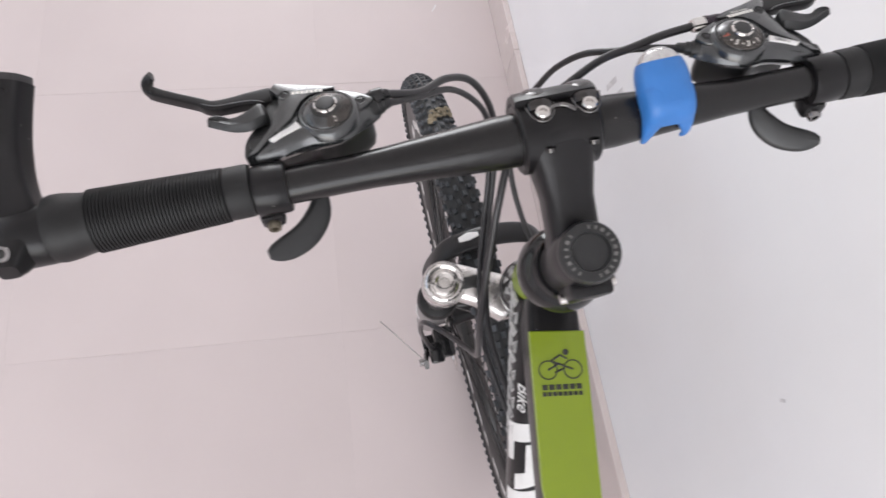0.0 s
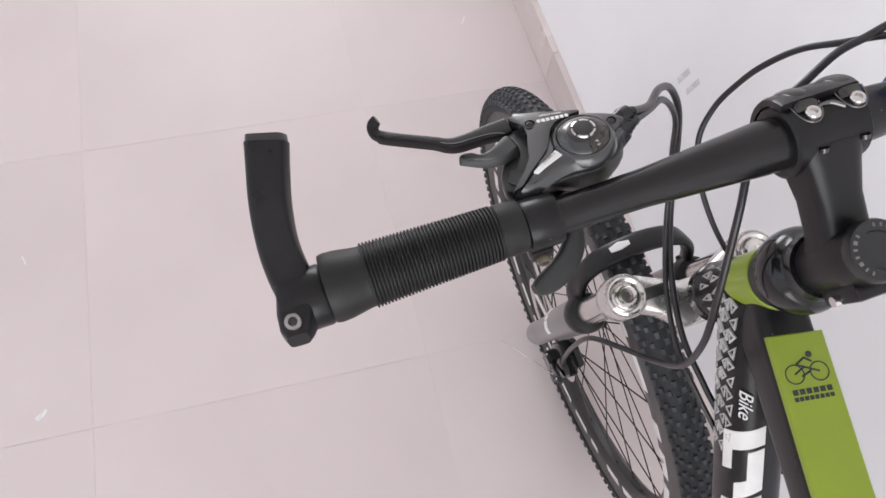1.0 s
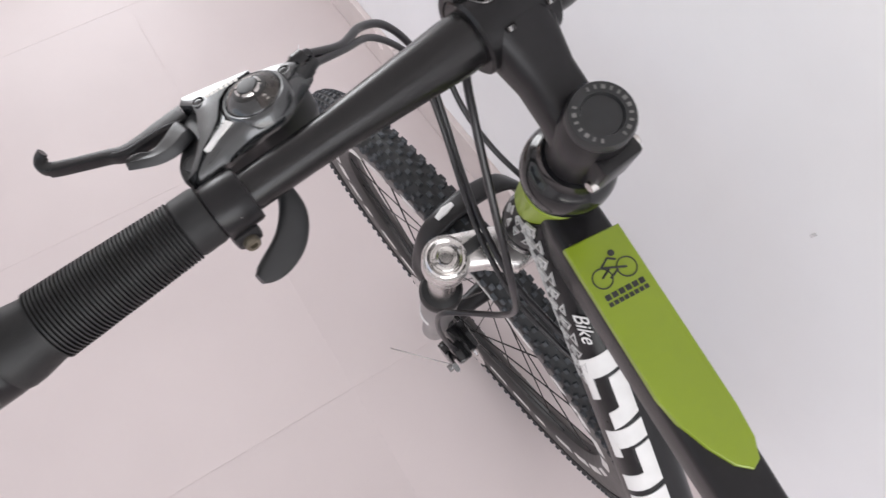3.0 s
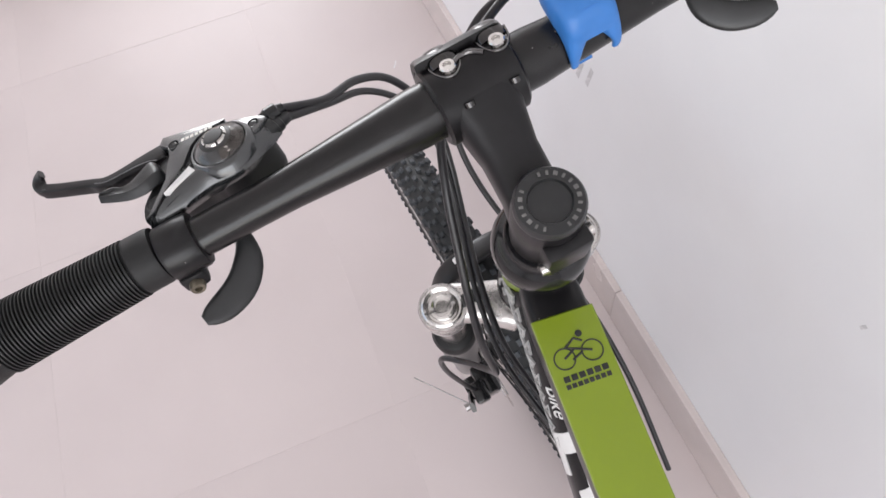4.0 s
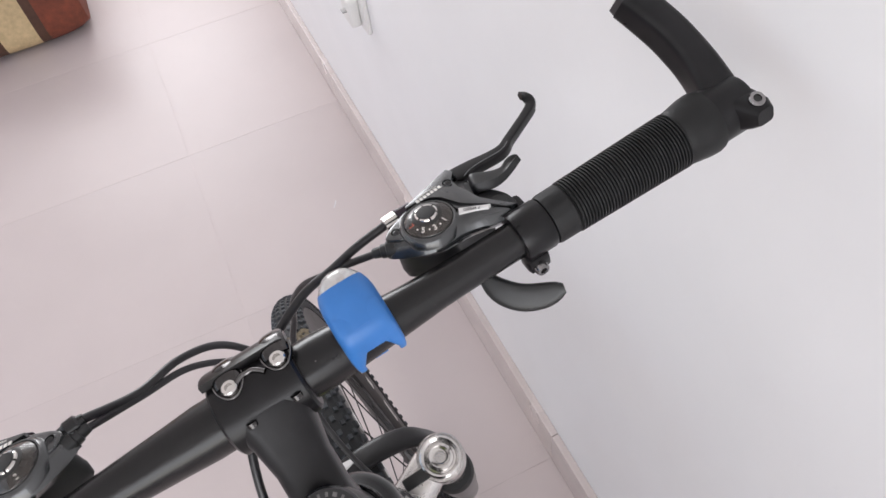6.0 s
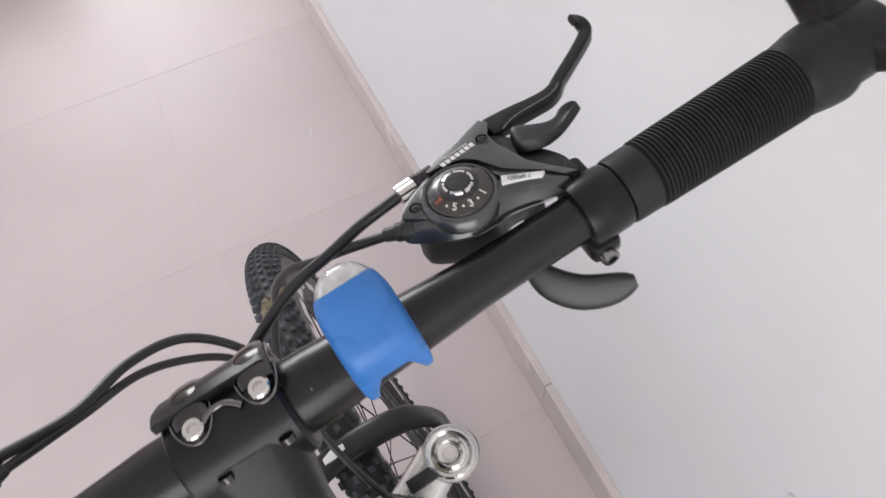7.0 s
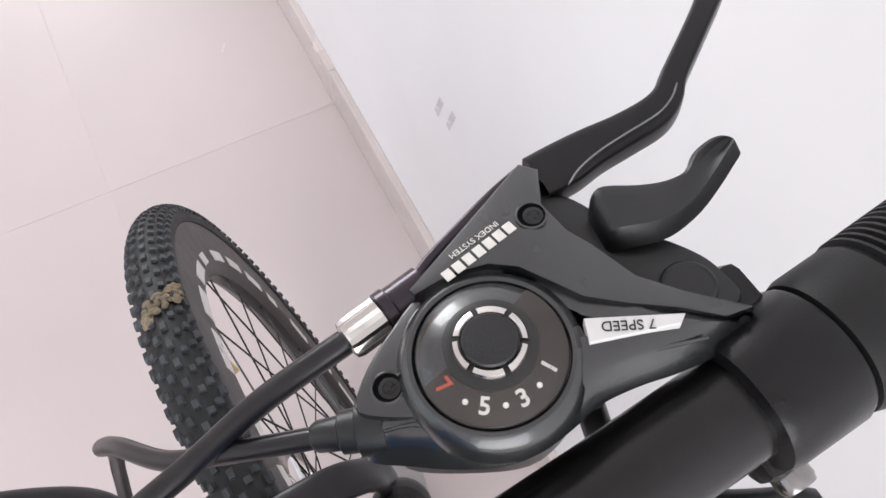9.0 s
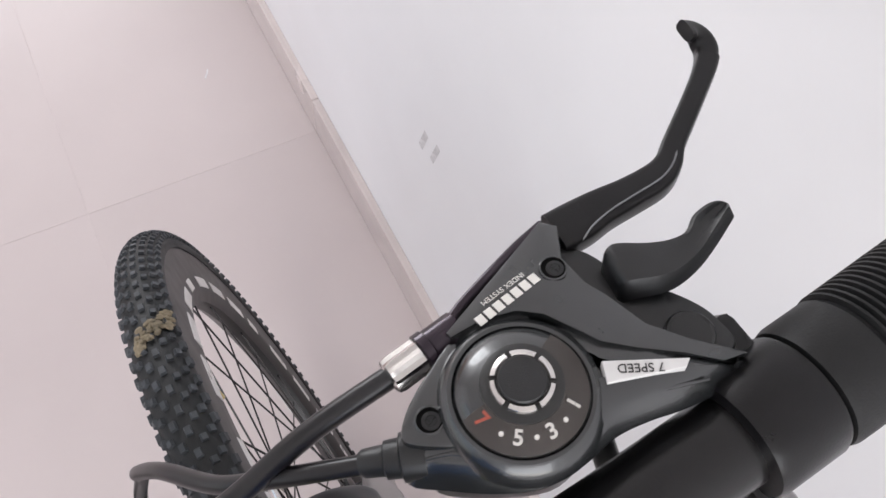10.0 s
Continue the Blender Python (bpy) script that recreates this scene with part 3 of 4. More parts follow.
def hand(side):
    """Grip, bar end and shifter clamp of one side; built for the right and mirrored."""
    def sp(name, bm, mat, label="", parent=None, smooth=35):
        if side < 0:
            mirror_x(bm)
        return bpart(name, bm, mat, label, parent, smooth)

    # ribbed grip
    prof = [(0.0106, 0.1755), (0.0144, 0.176), (0.0150, 0.178), (0.0151, 0.189)]
    n = 38
    for k in range(n):
        x = 0.1905 + k * (0.2640 - 0.1905) / n
        p = (0.2640 - 0.1905) / n
        swell = (0.0016 if side > 0 else 0.0026) * k / n
        prof += [(0.0143 + swell, x), (0.0156 + swell, x + p * 0.22), (0.0156 + swell, x + p * 0.58), (0.0143 + swell, x + p * 0.82)]
    prof += [(0.0168, 0.2650), (0.0172, 0.268), (0.0188, 0.277), (0.0192, 0.283), (0.0186, 0.2860), (0.0106, 0.2865)]
    # the left grip sits a little high on the bar
    seat = V(0, 0.0015, 0.0012) if side < 0 else V(0, 0, 0)
    sp("grip", moved(lathe(prof, 40, "x"), Matrix.Translation(BAR + seat)), RUBBER, "ribbed black rubber grip", smooth=28)
    # bar end: clamp ring and forward horn
    be = tagged(empty("bar_end"), "black alloy bar end pointing forward")
    be.parent = bike
    ring = moved(lathe([(0.0106, 0.2860), (0.0160, 0.2862), (0.0168, 0.288), (0.0168, 0.3080), (0.0155, 0.3105), (0.004, 0.3103)], 36, "x"), Matrix.Translation(BAR))
    add(ring, sections([BAR + V(0.3005, -0.002, 0.002), BAR + V(0.3045, -0.012, 0.005), BAR + V(0.3058, -0.0195, 0.0072), BAR + V(0.3060, -0.0240, 0.0082)], [(0.025, 0.024), (0.0195, 0.0195), (0.0160, 0.0150), (0.0110, 0.0100)], up=(0, 0.35, 1), power=4.0))
    horn = [BAR + V(*q) for q in ((0.2995, 0.000, 0.001), (0.3025, 0.015, 0.006), (0.3030, 0.030, 0.014), (0.3000, 0.047, 0.025), (0.2955, 0.062, 0.034), (0.2915, 0.0745, 0.041))]
    add(ring, sections(spline(horn, 4), [(0.0240 - 0.0034 * min(1, k / 9) + 0.0012 * max(0, (k - 13) / 7) ** 2, 0.0245 - 0.0002 * k) for k in range(21)], power=4.2))
    sp("horn", ring, SATIN, "", be)
    tip = sections([BAR + V(0.2917, 0.0740, 0.0408), BAR + V(0.2905, 0.0778, 0.0430)], [(0.0208, 0.0195), (0.0198, 0.0186)], power=4.2)
    sp("end_plug", tip, PLUG, "dark plastic end plug", be)
    bolt = moved(lathe([(0.0030, -0.004), (0.0043, 0), (0.0045, 0.0022), (0.0040, 0.0030), (0.0024, 0.0030), (0.0022, 0.0008)], 18), Matrix.Translation(BAR + V(0.3055, -0.0160, 0.0143)) @ pose(0, 0, 0, 20))
    bo = sp("bolt", bolt, DARKCHROME, "steel socket bolt", be)
    # black hexagon plug paints the shade inside the bolt's socket
    sp("socket", moved(lathe([(0.0023, 0), (0.0023, 0.0006)], 6), Matrix.Translation(BAR + V(0.3055, -0.0160, 0.0143)) @ pose(0, 0, 0, 20) @ pose(0, 0, 0.0018)), DECAL_BLACK, "hexagon socket with its shade painted black", bo)
    shifter(side)


# dial-centred frames of the two shifters, in millimetres; the left one sits a little lower
S_FRAME = {1: pose(0.1214, 0.3717, 1.0158, -7.1, 3.7, -1.9) @ Matrix.Diagonal((0.000914, 0.000914, 0.000914, 1)),
           -1: pose(0.1264, 0.3770, 1.0130, -10, 2.0, -1.0) @ Matrix.Diagonal((0.00097, 0.00097, 0.00097, 1))}


def shell_body(outline, spine, low):
    """A moulded cover: an edge outline that climbs in a soft shoulder to the lines of its spine."""
    segs = [(Vector(a), Vector(b)) for line in spine for a, b in zip(line, line[1:])]
    pts = [Vector((*q, 0)) for q in outline]

    def nearest(p):
        best = None
        for a, b in segs:
            ab = Vector((b.x - a.x, b.y - a.y, 0))
            u = max(0.0, min(1.0, (p - Vector((a.x, a.y, 0))).dot(ab) / ab.length_squared))
            q = a.lerp(b, u)
            dd = (Vector((q.x, q.y, 0)) - p).length
            if best is None or dd < best[0]:
                best = (dd, q)
        return best

    rows = [[], []]
    steps = (0.0, 0.05, 0.12, 0.22, 0.35, 0.5, 0.75, 1.0)
    rows += [[] for _ in steps]
    for p in pts:
        dd, q = nearest(p)
        inn = (Vector((q.x, q.y, 0)) - p).normalized() if dd > 1e-6 else Vector((0, 0, 0))
        rows[0].append(p + inn * 4.5 + Vector((0, 0, low)))
        rows[1].append(p + inn * 1.6 + Vector((0, 0, low + 4)))
        for k, f in enumerate(steps):
            e = dd * f
            drop = 7.5 * max(0.0, 1 - e / 7.0) ** 1.9
            pos = p.lerp(Vector((q.x, q.y, 0)), f)
            rows[2 + k].append(Vector((pos.x, pos.y, q.z - drop)))
    return skin(rows, caps=False)


def on_facet(x, y):
    """Height of the sloping front facet of the cover."""
    return 1.1 - 0.0330 * (9.6 - x) - 0.093 * (y - 15.8) if y > 15.8 - 0.6 * (9.6 - x) else 1.1


def cover_plate():
    """The raised upper cover: flat facets that meet in soft edges, ending in a long tapering tail."""
    co = {"a": (29, 34.6), "b": (32.8, 32.0, -1.6), "c": (27.4, 22.5, 0.5), "d": (28.2, 14, 0.6), "e": (30.5, 8.5, 0.5), "f": (33.8, -2, 0.0), "g": (40, -9.6, -0.8), "t": (50.8, -18.9, -3.8),
          "u": (44, -17.9, -2.6), "v": (36.5, -12.6, 0.4), "w": (28, -6.4, 1.2), "x": (21.6, -0.7, 1.5), "y": (18.4, 5.0, 1.6), "z": (14.6, 11.8, 1.4), "p": (9.8, 15.9), "q": (2.0, 18.3), "r": (-6.6, 18.3), "s": (-7.0, 20.0),
          "h": (20.7, 23.5), "i": (21.8, 15.5, 1.7)}
    bm = bmesh.new()
    vs = {k: bm.verts.new(V(*p) if len(p) == 3 else V(*p, on_facet(*p))) for k, p in co.items()}
    for f in ("asrqph", "hpzi", "ahcb", "hidc", "izyed", "yxfe", "xwgf", "wvg", "vutg"):
        bm.faces.new([vs[k] for k in f])
    rim = [vs[k] for k in "abcdefgtuvwxyzpqrs"]
    low = [bm.verts.new(v.co + V(0, 0, -7)) for v in rim]
    for k in range(len(rim)):
        n = (k + 1) % len(rim)
        bm.faces.new((rim[k], low[k], low[n], rim[n]))
    bmesh.ops.recalc_face_normals(bm, faces=bm.faces)
    edges = [bm.edges.get((rim[k], rim[(k + 1) % len(rim)])) for k in range(len(rim))]
    bmesh.ops.bevel(bm, geom=edges, offset=0.55, segments=2, affect="EDGES", profile=0.6)
    return bm


def paddle_body():
    """Upper shift paddle: a broad root, a dished blade with a sloping lower flank and an upturned flat tip."""
    st = ((36.4, 17.6, 35.2, 10.0, -2.2, 0), (38.2, 19.2, 36.6, 8.6, 0.2, 0), (41, 19.2, 39.5, 7.2, 0.9, 0), (47.4, 15.5, 44.5, 5.4, 0.7, 0), (53.2, 13.4, 50, 4.9, 0.2, 0.1), (58.2, 13.1, 57, 6.2, 0.3, 0.3), (62.0, 15.4, 63.2, 8.6, 1.3, 1.0), (66.2, 16.0, 67.8, 10.6, 2.2, 1.4), (69.0, 15.2, 70.4, 11.8, 2.6, 0.8), (70.2, 14.2, 70.8, 12.8, 2.2, 0.0))
    rings = []
    for k, (ux, uy, lx, ly, z, dish) in enumerate(st):
        u, l = V(ux, uy, z), V(lx, ly, z)
        c = (l - u).normalized()
        th = 9.0 - 0.55 * k
        rings.append([u + V(0, 0, -1.2), u + c * 0.35 + V(0, 0, -0.3), u + c * 1.1, u.lerp(l, 0.35) - V(0, 0, dish), u.lerp(l, 0.65) - V(0, 0, dish), l - c * 0.5, l + V(0, 0, -0.5), l + c * 1.9 + V(0, 0, -th * 0.7), l + c * 1.2 + V(0, 0, -th * 0.85), l - c * 1.5 + V(0, 0, -th), u + c * 2 + V(0, 0, -th), u + c * 0.5 + V(0, 0, -th * 0.7)])
    fine = []
    for col in zip(*rings):
        fine.append(spline(col, 3))
    return skin([list(r) for r in zip(*fine)])


def shifter(side):
    """Brake lever and gear shifter in one housing. Its frame has the dial's centre as origin, millimetres, x outward, y forward."""
    S = S_FRAME[side]
    words = "7 SPEED" if side > 0 else "3 SPEED"
    unit = tagged(empty("shift_brake_lever"), "dark grey brake lever and gear shifter with round dial")
    unit.parent = bike

    def sp(name, bm, mat, label="", parent=None, smooth=35, flip=True):
        if flip:
            moved(bm, S)
            if side < 0:
                mirror_x(bm)
        else:
            moved(bm, Matrix.Translation((S.translation.x * (side - 1), 0, 0)) @ S)
        return bpart(name, bm, mat, label, parent or unit, smooth)

    # lower housing and upper shell
    lower = round_outline([(26, 30), (24, 18), (24, 6), (32, -4), (38, -8), (30, -9.5), (20, -9.5), (13, -13), (8, -17), (-2, -18.3), (-14.5, -12.6), (-25, -5), (-24, 2), (-16, 9), (-8, 14), (8, 24)], 4)
    sp("lower_housing", slab(lower, [(-35, 5.0), (-32, 2.2), (-25, 0.5), (-10, 0.5)]), PLASTIC, "black plastic lower housing")
    outline = [(30, 37.5), (34, 34), (31, 26.5), (28.3, 20), (26.8, 13), (28.3, 5), (33.5, -3.3), (40, -10.2), (46, -15.2), (51.5, -20), (46, -21.8), (38.4, -22), (30, -21.2), (22, -19.6), (14, -18.8), (6, -20), (-1, -20.5), (-8, -19), (-15.5, -15), (-24, -8.5), (-30.5, -3), (-28, 4), (-19, 11.3), (-10, 17.5), (-6, 23), (2, 27.5), (12, 31), (22, 35)]
    spine = [[(-23, 0, -3.5), (-12, -1, -0.8), (0, -2, 0.6), (14, -6.5, 0.9), (28, -12.5, 0.6), (46, -19.5, -2.0)], [(3, 4, 0.0), (14, 16, -1.6), (27.5, 31, -3.2)], [(10.2, 11.9, -1.2), (15, 5, -0.8), (19, -2, -0.2), (22, -9.9, 0.4)]]
    body = shell_body(round_outline(outline, 4), spine, -15)
    shell = sp("shell", body, SHELL, "dark grey moulded cover", smooth=50)
    sp("cover_plate", cover_plate(), SHELL, "faceted grey upper cover", shell, 22)
    sp("side_flange", slab(round_outline([(-6, 17.2), (-14.5, 14.6), (-22.5, 9.8), (-27.2, 5.0), (-27.0, 2.0), (-22, -1.8), (-17.5, -3.8), (-12, -3)], 3), [(-9, 0), (-1.9, 0), (-1.45, 0.25), (-1.2, 0.8)]), SHELL, "lighter grey flange", shell, 30)
    dc = pose(0, -1.2, 0)
    sp("dial_collar", moved(lathe([(19.6, -5), (18.8, -1.2), (17.6, 0.7), (16.4, 1.6), (15.5, 1.5), (15.2, 1.0), (15.15, -1)], 56), dc), SHELL, "", shell)
    crease = spline([V(-27.5, -1.0, -5.2), V(-19.5, -4.2, -3.0), V(-15.5, -8.5, -2.6), V(-11, -13, -3.0), V(-5, -16.2, -3.4), V(1, -17.4, -3.6), V(8.5, -16.4, -2.8), V(14.5, -13.6, -1.4), V(20, -13.2, -0.9), V(28, -16.4, -1.4), V(38, -19.6, -2.6)], 3)
    sp("cover_crease", sections(crease, [(0.6 + 2.0 * math.sin(math.pi * k / (len(crease) - 1)), 0.6 + 1.5 * math.sin(math.pi * k / (len(crease) - 1))) for k in range(len(crease))], power=2.0), SHELL, "", shell)
    sp("front_cap", sections(spline([V(31.5, 36.8, -9), V(22, 34.2, -8.4), V(11, 30.5, -8.2), V(1, 27.0, -8.4), V(-6, 23.4, -9)], 3), [(3.4, 7.4)] * 13, power=3), PURPLE, "purple-tinted shiny edge", shell)
    # dial: a dome whose rear half is a clear window over the numbers
    dial = sp("dial", moved(lathe([(15.1, -2), (15.1, 1.0), (14.6, 2.1), (12.0, 3.9), (9.0, 5.2), (7.6, 5.6), (4, 5.6)], 56), dc), SHELL, "round grey gear indicator dial")
    a0, a1 = (-182, 30) if side > 0 else (-225, -85)
    fan = lambda prof: skin([[(r * math.cos(radians(a)), r * math.sin(radians(a)), z) for r, z in prof] for a in [a0 + (a1 - a0) * k / 40 for k in range(41)]])
    sp("number_band", moved(fan([(14.8, 1.4), (14.65, 2.2), (12.0, 4.0), (8.6, 5.45), (8.5, 4.4)]), dc), DIALGREY, "dark brown number band", dial)
    sp("window", moved(fan([(14.95, 1.5), (14.75, 2.5), (12.0, 4.4), (8.6, 5.85), (8.55, 5.7), (11.95, 4.25), (14.65, 2.35)]), dc), GLAZE, "clear plastic window", dial)
    sp("button", moved(lathe([(5.5, 4), (5.5, 7.6), (5.1, 8.1), (3, 8.3), (0.3, 8.3)], 36), dc), PLASTIC, "black centre button", dial)
    sp("dark_ring", moved(lathe([(9.3, 5.0), (9.2, 5.75), (7.8, 6.4), (5.4, 6.4)], 40), dc), DECAL_BLACK, "", dial)
    for k in range(6):
        b0, b1 = radians(60 * k + 5 + 26), radians(60 * k + 55 + 26)
        rings = []
        for i in range(9):
            a = b0 + (b1 - b0) * i / 8
            c, s = math.cos(a), math.sin(a)
            rings.append([(r * c, r * s, z) for r, z in ((5.7, 5.4), (5.7, 7.5), (6.1, 7.8), (7.0, 7.4), (7.4, 6.6), (7.4, 5.4))])
        sp("ring_segment", moved(skin(rings), dc), CHROME, "polished ring segment", dial)
    # numbers with their heads to the centre, small dots between
    if side > 0:
        marks = [("7", -170), (".", -145), ("5", -127), (".", -108), ("3", -91), (".", -72), ("1", -52)]
    else:
        marks = [("3", -110), (".", -131), ("2", -152), (".", -174), ("1", -197)]
    for ch, ang in marks:
        rad = 11.7
        x = rad * math.cos(radians(ang))
        turn = ang + 90
        if side < 0:
            x, turn = -x, -turn
        m = dc @ pose(x, rad * math.sin(radians(ang)), 4.22, 0, 0, turn) @ pose(0, 0, 0, 27)
        g = lathe([(0.6, 0), (0.55, 0.25), (0.1, 0.3)], 10) if ch == "." else lettering(ch, 4.6, 0.12, 0.10)
        sp("number" if ch != "." else "dot", moved(g, m), RED if ch == "7" else PRINT_WHITE, "printed number" if ch != "." else "", dial, 0, flip=False)
    # white plate with its words
    pl = round_outline([(18.9, -4.8), (35.8, -14.2), (33.8, -15.6), (16.8, -9.7)], 1)
    plate = sp("speed_plate", slab(pl, [(-1.5, 0), (1.5, 0), (1.75, 0.2)]), DECAL_WHITE, "white plate with printed words", shell)
    txt = lettering(words, 3.0, 0.08)
    sp("plate_words", moved(txt, pose(25.2 * side, -10.5, 1.85, 0, 0, 151 if side > 0 else 209)), DECAL_BLACK, "black printed words", plate, 0, flip=False)
    # maker's mark as plain bold bars along the facet, small readable words beside it
    for k in range(7):
        x, y = 1.6 + 2.75 * k, 18.3 + 0.44 * k
        bar = moved(box(2.15, 2.7, 0.24, 0.08, 1), pose(x, y, on_facet(x, y) + 0.12, 0, 0, 8) @ pose(0, 0, 0, -5))
        sp("mark_bar", bar, PRINT_WHITE, "bold white printed bar", shell, 0)
    small = lettering("INDEX SYSTEM", 1.95, 0.06)
    sp("small_words", moved(small, pose(10.4 * side, 22.75, on_facet(10.4, 22.75) + 0.12, 0, 0, 188 * side) @ pose(0, 0, 0, 5)), PRINT_WHITE, "small white printed words", shell, 0, flip=False)
    for x, y, z in ((23.6, 20.8, 1.35), (-20.4, 4.2, -1.2)):
        well = sp("screw_well", moved(lathe([(3.45, -4), (3.45, 0.10), (3.25, 0.26), (3.0, 0.22), (2.9, -0.2), (2.9, -2.0)], 28), pose(x, y, z)), SHELL, "", shell)
        # no hole is cut: a flat black disc paints its shade
        sp("well_shade", moved(lathe([(2.95, -0.6), (2.9, 0.02), (0.2, 0.02)], 28), pose(x, y, z)), HOLE_SHADE, "flat black disc for the shade in the recess", well)
        s1 = sp("screw", moved(lathe([(2.2, -1), (2.2, 0.06), (1.9, 0.16), (1.3, 0.18), (1.2, 0.04)], 24), pose(x + 0.25, y - 0.3, z)), GLOSS, "black cross-head screw", shell)
        cr = add(box(2.6, 0.55, 0.3, 0.1, 1), box(0.55, 2.6, 0.32, 0.1, 1))
        sp("screw_slot", moved(cr, pose(x + 0.25, y - 0.3, z + 0.06, 0, 0, 25)), GLOSS, "", s1)
    # cable outlets
    if side > 0:
        fl = []
        for k in range(24):
            fl.append(4.75 if k % 2 else 4.3)
        axis = (V(-23, 19.2, -5) - V(-7, 21.4, -5)).normalized()
        e1 = axis.cross(V(0, 0, 1)).normalized()
        e2 = axis.cross(e1)
        rings = []
        for q, f in ((6.5, 0.8), (7.2, 1.0), (14.5, 1.0), (16.0, 0.92), (16.5, 0.6)):
            rings.append([V(-7, 21.4, -5) + axis * q + (e1 * math.cos(2 * math.pi * k / 24) + e2 * math.sin(2 * math.pi * k / 24)) * fl[k] * f for k in range(24)])
        ba = sp("barrel_adjuster", skin(rings), CHROME, "fluted silver barrel adjuster", smooth=20)
        sp("collar", tube([V(-7, 21.4, -5) + axis * q for q in (-4, 4.0, 4.4, 6.6, 6.9)], [4.6, 4.6, 5.0, 5.0, 4.4], 20), PURPLE, "dark shiny collar", ba)
    else:
        bulb = add(tube([V(-22, 6.5, -6), V(-27, 8, -6), V(-28, 8.3, -6), V(-34, 9.5, -6.3), V(-35, 9.7, -6.4), V(-38, 10.2, -6.6)], [4.4, 4.6, 5.4, 5.2, 3.8, 3.0], 18), box(7, 5, 6, 1.2, 2, (-29, 4.5, -7)))
        sp("cable_stop", bulb, GLOSS, "glossy black double cable stop")
    sp("cable_boot", tube([V(*q) for q in ((-24, 0.6, -9), (-29, 2.6, -9.2), (-29.3, 2.7, -9.2), (-32.4, 4.0, -9.4), (-32.7, 4.1, -9.4), (-37, 6.0, -9.8), (-38, 6.4, -9.9))], [5.8, 5.6, 4.6, 4.4, 3.6, 3.3, 2.6], 20), PLASTIC, "black plastic cable boot")
    # brake lever blade
    stations = ((33, 33, 12.5), (40, 32.8, 12.8), (48, 33.1, 11.2), (57, 32.7, 9.8), (66, 32.9, 9.2), (72.0, 35.0, 7.8), (77.5, 39.4, 6.6), (86, 45.0, 6.4), (96, 51.6, 6.4), (104, 57.2, 6.8), (107.6, 60.2, 7.0))
    blade = spline([V(x, y, -8.4 + 0.022 * (x - 33)) for x, y, w in stations], 4)
    wide = spline([V(w, 0, 0) for x, y, w in stations], 4)
    bl = sections(blade, [(w.x, 7.2) for w in wide], power=5.0)
    lever = sp("brake_lever", bl, SATIN, "curved black brake lever blade with hooked tip")
    hook = spline([V(107.0, 59.7, -6.8), V(109.8, 63.4, -6.0), V(110.0, 67.0, -4.4), V(108.2, 69.2, -2.6), V(105.8, 69.8, -1.2)], 4)
    sp("lever_tip", sections(hook, [(6.8 + 0.08 * k, 6.4 - 0.16 * k) for k in range(len(hook))], power=3.4), SATIN, "", lever)
    # thin pale line that paints the highlight along the blade
    edge = spline([V(37.5, 26.6, -5.4), V(42, 28.6, -4.6), V(49, 29.9, -4.1), V(57, 30.4, -3.9), V(66, 31.0, -3.8), V(71.5, 33.0, -3.7), V(75.5, 36.0, -3.7)], 4)
    sp("lever_edge", tube(edge, [0.1] + [0.26] * (len(edge) - 2) + [0.1], 8), EDGE_HIGHLIGHT, "pale line painted as the edge highlight", lever)
    pivot = round_outline([(30, 29), (36, 26.5), (39.2, 20.6), (41, 13), (47.5, 5.5), (51.8, -2), (53.2, -8), (52.6, -15), (44, -17), (34, -6), (27, 6), (26, 20)], 4)
    sp("lever_pivot", slab(pivot, [(-17, 1.5), (-15, 0.4), (-9, 0.2), (-7.2, 1.0), (-6.8, 2.0)]), PLASTIC, "black pivot housing")
    sp("pivot_pin", moved(lathe([(6.0, -8), (6.0, -6.0), (5.6, -5.6), (5.0, -6.1), (2, -6.1)], 30), pose(43.8, -7.8, 0)), PLASTIC, "round black pin")
    # upper shift paddle: a broad root that narrows to an upturned tip
    sp("shift_paddle", paddle_body(), PLASTIC, "black plastic shift paddle", smooth=32)
    # thumb lever under the bar
    th = spline([V(18, -12, -31), V(17, -23, -40), V(20.5, -34, -48), V(29.5, -43.5, -53), V(41.5, -50, -54), V(55, -54.5, -52)], 4)
    tw = (7, 7, 7, 7.2, 8, 10, 12, 14, 15.6, 16.6, 17.2, 17.6, 17.8, 17.8, 17.6, 17.2, 16.6, 15.6, 13.8, 11, 6)
    sp("thumb_lever", sections(th, [(tw[k], 7.5 - 0.08 * k) for k in range(len(th))], up=(-0.4, -0.68, 0.55), power=2.8), PLASTIC, "curved black thumb lever")
    # clamp band on the bar with its bolt
    def cp(name, bm, mat, label="", parent=None):
        if side < 0:
            mirror_x(bm)
        return bpart(name, bm, mat, label, parent or unit)
    band = moved(lathe([(0.0106, 0.1560), (0.0140, 0.1563), (0.0147, 0.1580), (0.0147, 0.1735), (0.0141, 0.1750), (0.0106, 0.1752)], 36, "x"), Matrix.Translation(BAR))
    add(band, box(0.015, 0.016, 0.013, 0.003, 2, BAR + V(0.1655, 0.015, 0.000)))
    add(band, box(0.014, 0.013, 0.012, 0.003, 2, BAR + V(0.1610 if side > 0 else 0.1690, -0.009, -0.0115)))
    cb = cp("clamp_band", band, SATIN, "black clamp band")
    bo = moved(lathe([(0.0026, 0.006), (0.0040, 0.004), (0.0042, -0.001), (0.0036, -0.0025), (0.0020, -0.0025), (0.0018, -0.0005)], 18, "y"), Matrix.Translation(BAR + V(0.1600 if side > 0 else 0.1690, -0.0165, -0.0120)))
